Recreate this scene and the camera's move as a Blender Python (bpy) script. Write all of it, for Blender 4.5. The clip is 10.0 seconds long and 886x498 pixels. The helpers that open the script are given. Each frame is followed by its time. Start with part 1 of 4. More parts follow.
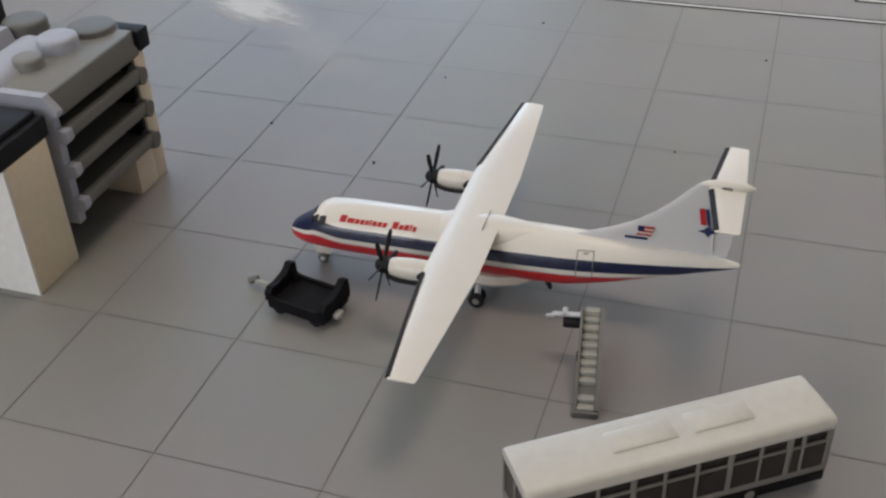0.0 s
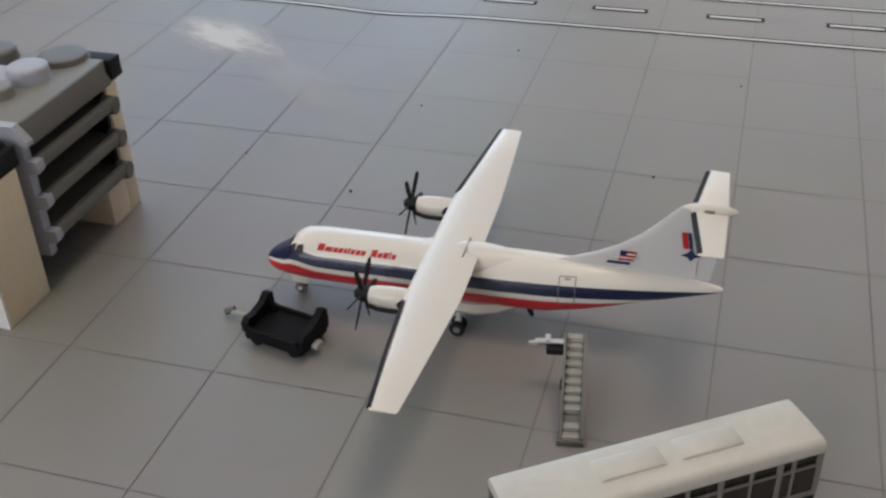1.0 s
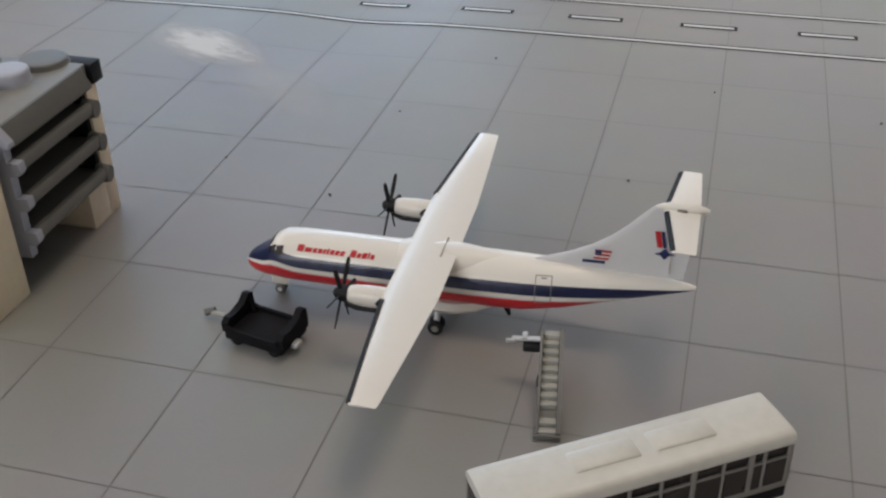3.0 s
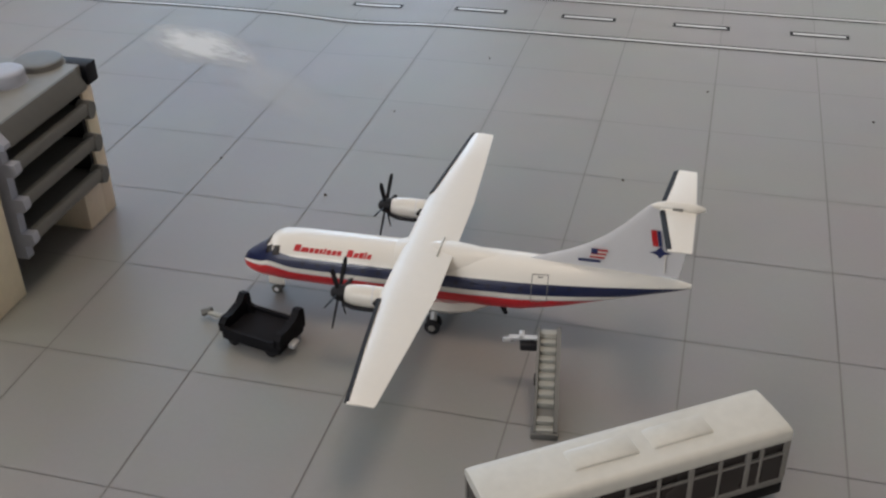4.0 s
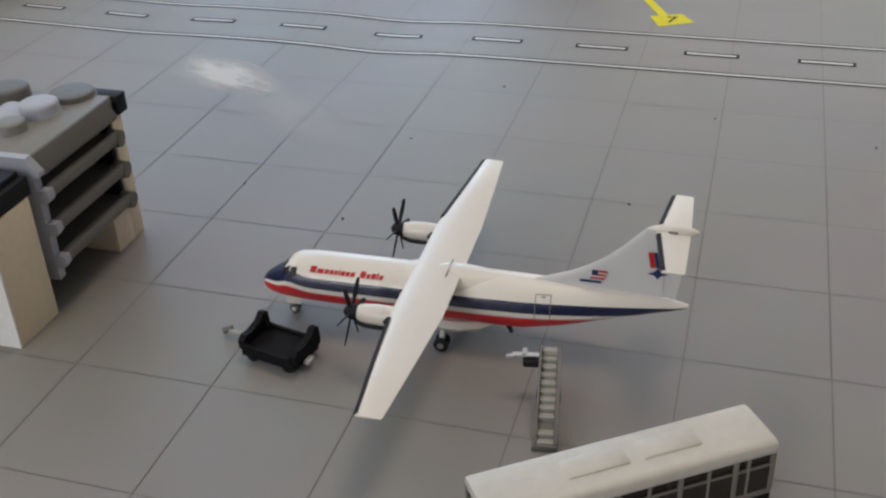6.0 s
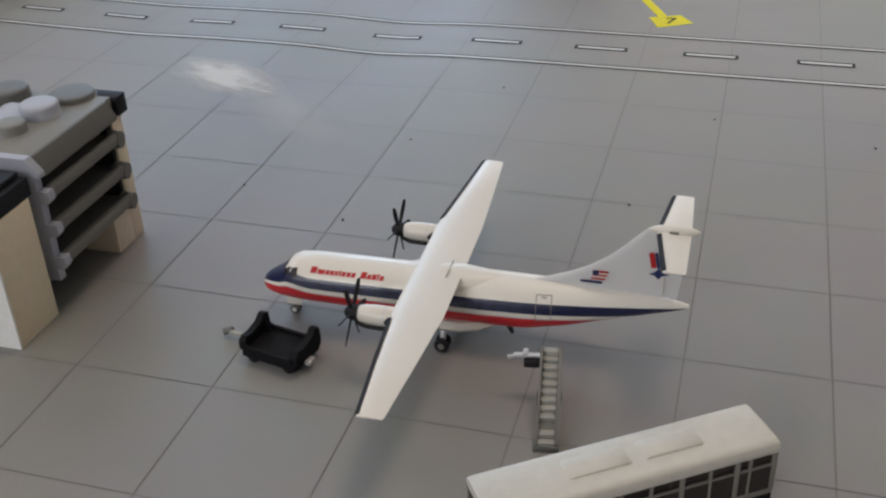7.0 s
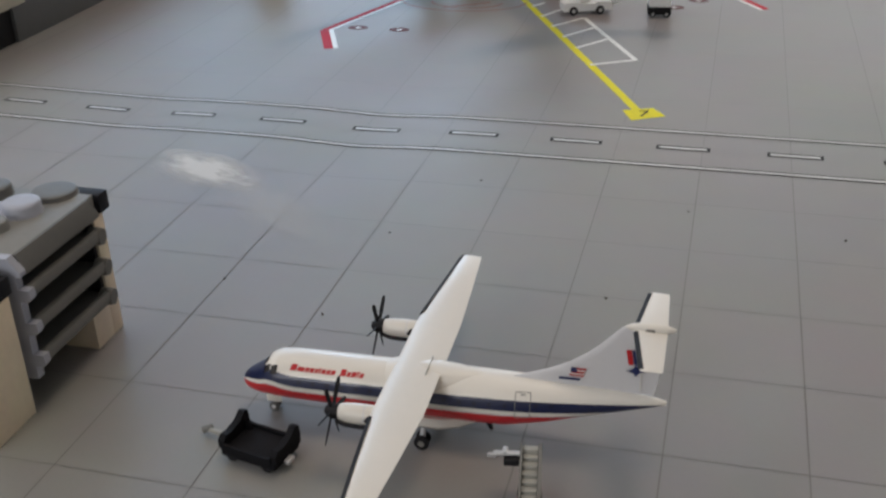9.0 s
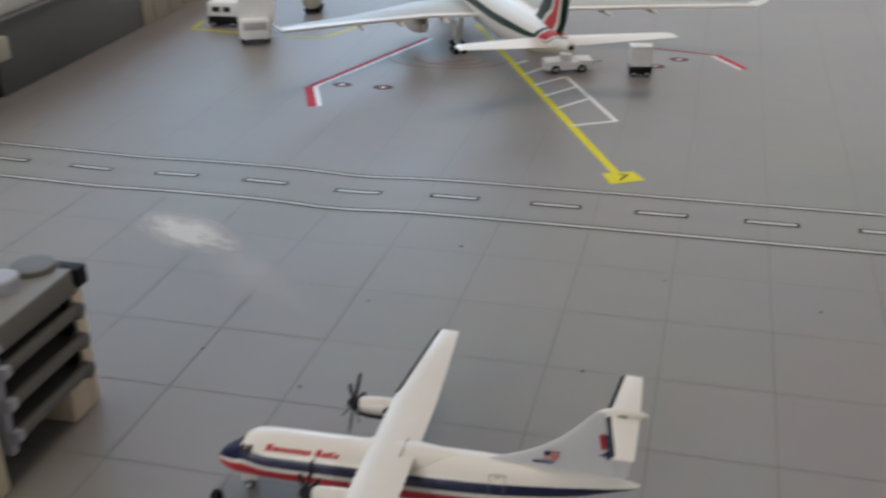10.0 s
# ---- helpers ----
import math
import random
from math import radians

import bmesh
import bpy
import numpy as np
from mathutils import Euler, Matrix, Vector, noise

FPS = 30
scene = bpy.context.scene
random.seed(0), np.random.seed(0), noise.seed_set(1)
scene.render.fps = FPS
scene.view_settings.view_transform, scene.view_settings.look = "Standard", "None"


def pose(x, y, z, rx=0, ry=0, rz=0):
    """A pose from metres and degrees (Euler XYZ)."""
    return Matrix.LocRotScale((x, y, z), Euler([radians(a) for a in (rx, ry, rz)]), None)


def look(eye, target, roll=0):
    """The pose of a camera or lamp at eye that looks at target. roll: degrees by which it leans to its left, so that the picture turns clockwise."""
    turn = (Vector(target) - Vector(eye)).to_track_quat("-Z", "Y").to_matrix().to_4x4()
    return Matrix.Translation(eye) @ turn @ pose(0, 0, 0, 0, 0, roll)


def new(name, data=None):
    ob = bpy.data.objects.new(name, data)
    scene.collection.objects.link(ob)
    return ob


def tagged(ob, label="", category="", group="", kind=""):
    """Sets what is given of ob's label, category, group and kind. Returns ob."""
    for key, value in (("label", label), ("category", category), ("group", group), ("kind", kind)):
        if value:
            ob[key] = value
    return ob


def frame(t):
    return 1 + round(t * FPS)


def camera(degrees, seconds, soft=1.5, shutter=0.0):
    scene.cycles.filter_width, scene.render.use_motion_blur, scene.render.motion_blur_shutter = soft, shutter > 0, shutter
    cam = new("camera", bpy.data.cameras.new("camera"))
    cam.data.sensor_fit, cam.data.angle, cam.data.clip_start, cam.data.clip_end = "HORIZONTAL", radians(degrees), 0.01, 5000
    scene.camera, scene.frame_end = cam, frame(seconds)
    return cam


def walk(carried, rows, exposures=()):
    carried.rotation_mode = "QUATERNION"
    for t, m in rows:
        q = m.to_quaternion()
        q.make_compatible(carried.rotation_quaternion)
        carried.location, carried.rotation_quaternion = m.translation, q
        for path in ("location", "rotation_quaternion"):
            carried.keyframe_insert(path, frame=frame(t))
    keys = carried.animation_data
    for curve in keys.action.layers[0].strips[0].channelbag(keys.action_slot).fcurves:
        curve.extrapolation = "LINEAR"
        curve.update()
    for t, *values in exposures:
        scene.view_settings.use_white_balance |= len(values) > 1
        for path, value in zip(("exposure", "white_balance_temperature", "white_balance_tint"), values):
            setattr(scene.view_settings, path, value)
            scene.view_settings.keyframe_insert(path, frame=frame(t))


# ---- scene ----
cam = camera(44.9, 10.0, soft=2.4, shutter=0.7)
# The place is a 1:400 model apron. Plans below are in full-size metres; S turns them into the model's metres.
S = 1 / 400
TILE = 7.57 * S          # one unit of the camera's rows
PATH = [
    (0, (4.044, -3.557, 4.404), (3.511, -2.012, 3.251), -2.2),
    (0.5, (3.942, -3.539, 4.242), (3.429, -1.966, 3.118), -2.0),
    (1, (3.986, -3.507, 4.324), (3.491, -1.915, 3.219), -1.9),
    (1.5, (4.043, -3.545, 4.324), (3.566, -1.941, 3.228), -1.5),
    (2, (4.053, -3.576, 4.31), (3.576, -1.968, 3.22), -1.5),
    (3.5, (4.008, -3.652, 4.3), (3.558, -2.032, 3.217), -1.2),
    (4, (3.999, -3.66, 4.31), (3.554, -2.039, 3.226), -1.2),
    (4.5, (4.019, -3.652, 4.282), (3.573, -2.041, 3.184), -1.3),
    (4.8, (4.066, -3.722, 4.345), (3.619, -2.102, 3.261), -1.01),
    (5, (4.13, -3.834, 4.469), (3.646, -2.21, 3.407), -1.9),
    (5.5, (4.182, -3.926, 4.379), (3.694, -2.309, 3.308), -1.9),
    (6, (4.23, -3.911, 4.483), (3.724, -2.283, 3.438), -2.2),
    (7.5, (4.202, -3.931, 4.471), (3.7, -2.299, 3.429), -2.2),
    (8, (4.195, -3.95, 4.489), (3.676, -2.32, 3.453), -2.7),
    (8.3, (4.209, -3.975, 4.506), (3.685, -2.326, 3.502), -2.4),
    (8.5, (4.131, -3.998, 4.555), (3.619, -2.332, 3.574), -1.8),
    (8.8, (4.2, -4.05, 4.537), (3.691, -2.357, 3.601), -1.6),
    (9, (4.209, -3.932, 4.627), (3.731, -2.219, 3.712), -1.65),
    (9.2, (4.187, -3.944, 4.621), (3.699, -2.226, 3.72), -1.7),
    (9.5, (4.115, -3.968, 4.677), (3.632, -2.242, 3.788), -1.6),
    (9.7, (4.187, -4.036, 4.843), (3.675, -2.302, 3.989), -1.87),
    (10, (4.276, -3.831, 4.943), (3.814, -2.083, 4.087), -1.0),
]


def model(p):
    return Vector(p) * TILE


walk(cam, [(t, look(model(eye), model(target), roll)) for t, eye, target, roll in PATH], exposures=((0, -0.16), (2, -0.15), (4.5, -0.16), (7.5, -0.23), (9.2, -0.29), (10, -0.36)))

# ---- light ----
world = bpy.data.worlds.new("sky")
scene.world = world
world.use_nodes = True
wn = world.node_tree.nodes
sky = wn.new("ShaderNodeTexSky")
sky.sky_type, sky.sun_disc = "NISHITA", False
sky.sun_elevation, sky.sun_rotation = radians(38), radians(120)
world.node_tree.links.new(sky.outputs[0], wn["Background"].inputs[0])
wn["Background"].inputs[1].default_value = 0.1


def area_light(name, eye, target, w, h, watts, color):
    la = bpy.data.lights.new(name, "AREA")
    la.shape, la.size, la.size_y, la.energy, la.color = "RECTANGLE", w, h, watts, color
    ob = new(name, la)
    ob.matrix_world = look(eye, target)
    return ob


area_light("daylight_left", (-1.13, 0.35, 1.07), (0, 0.35, 1.07), 2.4, 1.1, 13, (0.98, 0.96, 0.95))
area_light("daylight_left_corner", (-1.13, 2.07, 0.92), (0, 2.07, 0.92), 0.95, 1.38, 12.5, (0.46, 0.7, 1.0))
area_light("daylight_back", (-0.7, -2.08, 1.0), (-0.7, 0, 1.0), 0.8, 1.2, 18.5, (0.98, 0.96, 0.94))
area_light("daylight_far", (-0.82, 2.68, 0.75), (-0.82, 0, 0.75), 0.5, 1.05, 8.5, (0.55, 0.75, 1.0))
# unseen neutral panel, added to brighten the far right of the sheet
area_light("added_fill_far_right", (0.17, 2.68, 0.75), (0.17, 0, 0.75), 1.4, 1.05, 8.5, (0.98, 0.96, 0.93))
# unseen warm fill from above, added to lift and warm the tones
area_light("warm_overhead_fill", (0.3, 0.5, 1.75), (0.3, 0.5, 0), 0.5, 0.5, 9.2, (1.0, 0.82, 0.66))


# ---- materials ----
def mat(name, col, rough=0.5, metal=0.0, grain=900.0, amount=0.08, stain=60.0, stain_amount=0.08, bump=0.05, rand=0.0, spec=0.5, coat=0.0):
    """A painted or moulded surface: base colour varied by a fine grain and by larger stains, with a fine relief."""
    m = bpy.data.materials.new(name)
    m.use_nodes = True
    n, l = m.node_tree.nodes, m.node_tree.links
    b = n["Principled BSDF"]
    tc = n.new("ShaderNodeTexCoord")
    f, g = n.new("ShaderNodeTexNoise"), n.new("ShaderNodeTexNoise")
    f.inputs["Scale"].default_value, g.inputs["Scale"].default_value = grain, stain
    f.inputs["Detail"].default_value, g.inputs["Detail"].default_value = 3, 5
    l.new(tc.outputs["Object"], f.inputs["Vector"])
    l.new(tc.outputs["Object"], g.inputs["Vector"])
    v = n.new("ShaderNodeMath")
    v.operation = "MULTIPLY_ADD"
    l.new(f.outputs[0], v.inputs[0])
    v.inputs[1].default_value, v.inputs[2].default_value = 2 * amount, 1 - amount - stain_amount
    w = n.new("ShaderNodeMath")
    w.operation = "MULTIPLY_ADD"
    l.new(g.outputs[0], w.inputs[0])
    w.inputs[1].default_value = 2 * stain_amount
    l.new(v.outputs[0], w.inputs[2])
    last = w.outputs[0]
    if rand:
        oi = n.new("ShaderNodeObjectInfo")
        r = n.new("ShaderNodeMath")
        r.operation = "MULTIPLY_ADD"
        l.new(oi.outputs["Random"], r.inputs[0])
        r.inputs[1].default_value = rand
        l.new(last, r.inputs[2])
        last = r.outputs[0]
    sc = n.new("ShaderNodeVectorMath")
    sc.operation = "SCALE"
    sc.inputs[0].default_value = col
    l.new(last, sc.inputs["Scale"])
    l.new(sc.outputs[0], b.inputs["Base Color"])
    ro = n.new("ShaderNodeMath")
    ro.operation = "MULTIPLY_ADD"
    l.new(g.outputs[0], ro.inputs[0])
    ro.inputs[1].default_value, ro.inputs[2].default_value = 0.16, rough - 0.08
    l.new(ro.outputs[0], b.inputs["Roughness"])
    b.inputs["Metallic"].default_value = metal
    b.inputs["Specular IOR Level"].default_value = spec
    b.inputs["Coat Weight"].default_value = coat
    b.inputs["Coat Roughness"].default_value = 0.12
    if bump:
        bp = n.new("ShaderNodeBump")
        bp.inputs["Strength"].default_value, bp.inputs["Distance"].default_value = bump, 0.0002
        l.new(f.outputs[0], bp.inputs["Height"])
        l.new(bp.outputs[0], b.inputs["Normal"])
    return m


M_TILE = mat("laminated_grey_print", (0.234, 0.226, 0.22), 0.46, grain=1500, amount=0.03, stain=26, stain_amount=0.07, bump=0.04, rand=0.03)
M_JOINT = mat("dark_joint", (0.175, 0.17, 0.165), 0.6, stain=45, stain_amount=0.2, bump=0)
M_WHITE = mat("white_model_paint", (0.74, 0.71, 0.65), 0.36, amount=0.02, stain=90, stain_amount=0.035, bump=0.02, coat=0.25)
M_FINGREY = mat("pale_grey_paint", (0.66, 0.66, 0.68), 0.34, amount=0.02, stain_amount=0.03, bump=0.02, coat=0.25)
M_BLACK = mat("black_rubber_and_shade", (0.01, 0.01, 0.012), 0.65, amount=0.15, spec=0.3)
M_BOOT = mat("dark_grey_boot_and_shade", (0.012, 0.012, 0.014), 0.65, spec=0.25)
M_WINDOW = mat("cabin_window_print", (0.01, 0.012, 0.035), 0.4, bump=0)
M_GRIT = mat("brown_grit", (0.07, 0.06, 0.055), 0.8)
M_CART = mat("matt_black_plastic", (0.004, 0.004, 0.006), 0.7, amount=0.15, bump=0.1, spec=0.2)
M_METAL = mat("pale_grey_metal", (0.5, 0.51, 0.52), 0.4, metal=0.3)
M_STAIR = mat("grey_plastic", (0.13, 0.13, 0.122), 0.5, stain_amount=0.1)
M_TREAD = mat("pale_tread", (0.33, 0.33, 0.3), 0.5, stain_amount=0.1)
M_RED = mat("red_print", (0.48, 0.02, 0.025), 0.4, bump=0)
M_SCARLET = mat("scarlet_plastic", (0.75, 0.012, 0.01), 0.45, bump=0.02, spec=0.3)
M_LINERED = mat("red_line_print", (0.5, 0.006, 0.03), 0.6, bump=0, stain=200, stain_amount=0.1, spec=0.15)
M_FAINTRED = mat("faded_red_print", (0.3, 0.1, 0.11), 0.6, bump=0, stain=200, stain_amount=0.2, spec=0.15)
M_BLUE = mat("navy_print", (0.02, 0.03, 0.11), 0.4, bump=0)
M_GREEN = mat("green_print", (0.008, 0.035, 0.022), 0.38, bump=0)
M_BUS = mat("cream_bus_plastic", (0.57, 0.56, 0.51), 0.42, stain=120, stain_amount=0.06, bump=0.04)
M_BUSFRAME = mat("grey_window_frame", (0.2, 0.19, 0.175), 0.6, stain_amount=0.1)
M_PANE = mat("dark_window_pane", (0.028, 0.024, 0.023), 0.25, bump=0, spec=0.35)
M_SKIRT = mat("black_skirt", (0.006, 0.006, 0.007), 0.6, spec=0.2)
M_BEIGE = mat("beige_card", (0.74, 0.65, 0.5), 0.65, stain=110, stain_amount=0.1)
M_WHITECARD = mat("white_card", (0.85, 0.86, 0.86), 0.6, stain_amount=0.04)
M_NAVY = mat("dark_blue_slab_and_shade", (0.012, 0.013, 0.018), 0.6, stain_amount=0.2, spec=0.25)
M_LOUVRE = mat("grey_louvre_plastic", (0.125, 0.125, 0.117), 0.5, stain=150, stain_amount=0.1, bump=0.06)
M_ROOF = mat("roof_grey_plastic", (0.22, 0.22, 0.207), 0.55, stain=150, stain_amount=0.12, bump=0.06)
M_ENDPLATE = mat("pale_blue_grey_plastic_and_daylight", (0.39, 0.41, 0.475), 0.5, stain_amount=0.08)
M_DARKWALL = mat("dark_grey_wall", (0.14, 0.147, 0.155), 0.42, stain=60, stain_amount=0.12)
M_CREAM = mat("cream_beam_paint", (0.5, 0.48, 0.4), 0.6, stain_amount=0.1)
M_LINEWHITE = mat("white_line_print", (0.72, 0.72, 0.7), 0.35, bump=0, stain=200, stain_amount=0.08)
M_LINEBLACK = mat("black_line_print", (0.014, 0.014, 0.015), 0.6, bump=0, spec=0.2)
M_LINEFILL = mat("dull_white_line_print", (0.62, 0.62, 0.61), 0.4, bump=0, stain=200, stain_amount=0.12)
M_YELLOW = mat("yellow_line_print", (0.76, 0.7, 0.003), 0.55, spec=0.2, bump=0, stain=200, stain_amount=0.08)
M_OCHRE = mat("faded_yellow_print", (0.5, 0.46, 0.03), 0.5, spec=0.2, bump=0, stain=200, stain_amount=0.15)
M_WING = mat("grey_wing_paint", (0.34, 0.34, 0.3), 0.35, bump=0.02)
M_PLASTER = mat("room_plaster", (0.66, 0.625, 0.59), 0.8, grain=120, stain=2, stain_amount=0.06)
M_TABLE = mat("table_board", (0.3, 0.22, 0.15), 0.5, grain=60, stain=6, stain_amount=0.15)
M_FLOORING = mat("room_flooring", (0.3, 0.24, 0.18), 0.5, grain=60, stain=4, stain_amount=0.15)


def mottle(m, scale, amount):
    """Broad faint drifts of hue, as in an ageing print."""
    n, l = m.node_tree.nodes, m.node_tree.links
    base = n["Principled BSDF"].inputs["Base Color"]
    src = base.links[0].from_socket
    tc, ns = n.new("ShaderNodeTexCoord"), n.new("ShaderNodeTexNoise")
    ns.inputs["Scale"].default_value, ns.inputs["Detail"].default_value = scale, 4
    l.new(tc.outputs["Object"], ns.inputs["Vector"])
    k = n.new("ShaderNodeVectorMath")
    k.operation = "MULTIPLY_ADD"
    l.new(ns.outputs["Color"], k.inputs[0])
    k.inputs[1].default_value, k.inputs[2].default_value = (2 * amount,) * 3, (1 - amount,) * 3
    x = n.new("ShaderNodeVectorMath")
    x.operation = "MULTIPLY"
    l.new(src, x.inputs[0])
    l.new(k.outputs[0], x.inputs[1])
    l.new(x.outputs[0], base)


mottle(M_TILE, 22, 0.1)
mottle(M_TILE, 140, 0.05)
mottle(M_BEIGE, 120, 0.08)


def livery():
    """White with a navy band at the window line, a red band below and a silver belly, by height round the body."""
    m = mat("striped_livery", (0.74, 0.715, 0.68), 0.34, amount=0.02, stain=90, stain_amount=0.03, bump=0.02, coat=0.3)
    n, l = m.node_tree.nodes, m.node_tree.links
    uv = n.new("ShaderNodeUVMap")
    uv.uv_map = "band"
    sp = n.new("ShaderNodeSeparateXYZ")
    l.new(uv.outputs[0], sp.inputs[0])
    rise = n.new("ShaderNodeMapRange")      # the bands sweep up towards the nose
    rise.interpolation_type = "SMOOTHSTEP"
    rise.inputs[1].default_value, rise.inputs[2].default_value = 0.0, 3.4
    rise.inputs[3].default_value, rise.inputs[4].default_value = 0.72, 0.0
    l.new(sp.outputs[0], rise.inputs[0])
    hv = n.new("ShaderNodeMath")
    hv.operation = "SUBTRACT"
    l.new(sp.outputs[1], hv.inputs[0])
    l.new(rise.outputs[0], hv.inputs[1])
    mr = n.new("ShaderNodeMapRange")
    mr.inputs[1].default_value, mr.inputs[2].default_value = -1.5, 1.5
    l.new(hv.outputs[0], mr.inputs[0])
    ra = n.new("ShaderNodeValToRGB")
    ra.color_ramp.interpolation = "CONSTANT"
    white, blue, red, silver = (0.77, 0.74, 0.68, 1), (0.01, 0.016, 0.06, 1), (0.56, 0.015, 0.025, 1), (0.55, 0.55, 0.57, 1)
    stops = [(-1.5, silver), (-1.24, white), (-1.18, red), (-0.24, silver), (-0.17, white), (0.08, blue), (0.66, white)]
    el = ra.color_ramp.elements
    el[0].position, el[0].color = 0.0, stops[0][1]
    el[1].position, el[1].color = (stops[1][0] + 1.5) / 3, stops[1][1]
    for v, c in stops[2:]:
        e = el.new((v + 1.5) / 3)
        e.color = c
    l.new(mr.outputs[0], ra.inputs[0])

    def cmp(op, src, val):
        k = n.new("ShaderNodeMath")
        k.operation = op
        l.new(src, k.inputs[0])
        k.inputs[1].default_value = val
        return k.outputs[0]

    def mul(a, b):
        k = n.new("ShaderNodeMath")
        k.operation = "MULTIPLY"
        l.new(a, k.inputs[0])
        l.new(b, k.inputs[1])
        return k.outputs[0]
    nose = mul(mul(cmp("LESS_THAN", sp.outputs[0], 1.62), cmp("GREATER_THAN", sp.outputs[0], 0.14)), cmp("GREATER_THAN", hv.outputs[0], 0.08))
    mx = n.new("ShaderNodeMix")
    mx.data_type = "RGBA"
    l.new(nose, mx.inputs[0])
    l.new(ra.outputs[0], mx.inputs[6])
    mx.inputs[7].default_value = blue
    l.new(mx.outputs[2], n["Principled BSDF"].inputs["Base Color"])
    return m


M_LIVERY = livery()


# ---- building helpers ----
def place(x, y, z=0.0, rz=0.0):
    return pose(x * S, y * S, z * S, 0, 0, rz)


def thing(name, m, label, category, group="", kind=""):
    ob = new(name)
    ob.empty_display_size = 0.004
    ob.matrix_world = m
    return tagged(ob, label, category, group, kind)


def part(name, bm, material, parent=None, label="", smooth=True, angle=35):
    """Links a bmesh, drawn in full-size metres, as one mesh under its thing."""
    bmesh.ops.recalc_face_normals(bm, faces=bm.faces)
    for v in bm.verts:
        v.co *= S
    if smooth:
        for f in bm.faces:
            f.smooth = True
        for e in bm.edges:
            if len(e.link_faces) == 2 and e.calc_face_angle(0) > radians(angle):
                e.smooth = False
    me = bpy.data.meshes.new(name)
    bm.to_mesh(me)
    bm.free()
    for m in material if isinstance(material, (list, tuple)) else (material,):
        me.materials.append(m)
    ob = new(name, me)
    ob.parent = parent
    if label:
        ob["label"] = label
    return ob


def box(x0, x1, y0, y1, z0, z1, bevel=0.0, bm=None, seg=2):
    bm = bm or bmesh.new()
    c = Matrix.Translation(((x0 + x1) / 2, (y0 + y1) / 2, (z0 + z1) / 2)) @ Matrix.Diagonal((x1 - x0, y1 - y0, z1 - z0, 1))
    made = bmesh.ops.create_cube(bm, size=1, matrix=c)
    if bevel:
        es = list({e for v in made["verts"] for e in v.link_edges})
        bmesh.ops.bevel(bm, geom=es, offset=bevel, segments=seg, affect="EDGES", profile=0.5)
    return bm


def rod(a, b, r0, r1=None, n=14, bm=None):
    """A round bar from a to b, tapered from r0 to r1."""
    bm = bm or bmesh.new()
    a, b = Vector(a), Vector(b)
    m = Matrix.Translation((a + b) / 2) @ (b - a).to_track_quat("Z", "Y").to_matrix().to_4x4()
    bmesh.ops.create_cone(bm, cap_ends=True, segments=n, radius1=r0, radius2=r0 if r1 is None else r1, depth=(b - a).length, matrix=m)
    return bm


def loft(rings, bm=None, caps=True, closed=True):
    bm = bm or bmesh.new()
    vs = [[bm.verts.new(p) for p in ring] for ring in rings]
    k = len(vs[0])
    for a, b in zip(vs, vs[1:]):
        for i in range(k if closed else k - 1):
            j = (i + 1) % k
            bm.faces.new((a[i], a[j], b[j], b[i]))
    if caps:
        bm.faces.new(vs[0])
        bm.faces.new(vs[-1])
    return bm


def prism(poly, y0, y1, bm=None):
    """An (x, z) outline drawn out along y."""
    return loft([[(x, y, z) for x, z in poly] for y in (y0, y1)], bm)


def revolve(axis_pts, centre, n=20, bm=None):
    """Rings of (distance along x, radius) round an axis along x through centre (y, z)."""
    cy, cz = centre
    rings = []
    for x, r in axis_pts:
        rings.append([(x, cy + max(r, 0.01) * math.cos(2 * math.pi * i / n), cz + max(r, 0.01) * math.sin(2 * math.pi * i / n)) for i in range(n)])
    return loft(rings, bm)


FOIL = [(0.0, 0.0), (0.015, 0.28), (0.06, 0.55), (0.2, 0.95), (0.4, 1.0), (0.7, 0.62), (1.0, 0.06), (1.0, -0.04), (0.7, -0.3), (0.4, -0.5), (0.15, -0.5), (0.04, -0.3)]


def foil(sections, span_axis="y", x_cut=(0.0, 1.0), bm=None):
    """A wing through sections of (span place, leading x, trailing x, height, half thickness)."""
    rings = []
    for s, le, te, h, th in sections:
        ring = []
        for u, w in FOIL:
            x, t = le + u * (te - le), w * th
            ring.append((x, s, h + t) if span_axis == "y" else (x, h + t, s))
        rings.append(ring)
    return loft(rings, bm)


def wheel(parent, name, x, y, z, r, w, tyre=M_BLACK, hub=M_METAL, axis="y"):
    d = Vector((0, w / 2, 0)) if axis == "y" else Vector((w / 2, 0, 0))
    c = Vector((x, y, z))
    bm = rod(c - d, c + d, r, n=18)
    bmesh.ops.bevel(bm, geom=[e for e in bm.edges if len(e.link_faces) == 2 and e.calc_face_angle(0) > 1], offset=r * 0.22, segments=2, affect="EDGES", profile=0.5)
    t = part(name, bm, tyre, parent)
    part("hub", rod(c - d * 1.06, c + d * 1.06, r * 0.45, n=12), hub, t)
    return t


# ---- ground: a laminated print of concrete slabs ----
def lift(x, y):
    """The sheet dips a little where it has buckled."""
    k = min(max((y - 38) / 14, 0), 1)
    k = k * k * (3 - 2 * k)
    e = min(max((-29 - x) / 13, 0), 1)
    dip = -0.31 * math.exp(-((x - 0.5) / 5) ** 2) - 0.14 * math.exp(-((x + 23) / 5) ** 2) + 0.2 * e * e * (3 - 2 * e)
    return k * dip * (1 - min(max((y - 66) / 18, 0), 1))


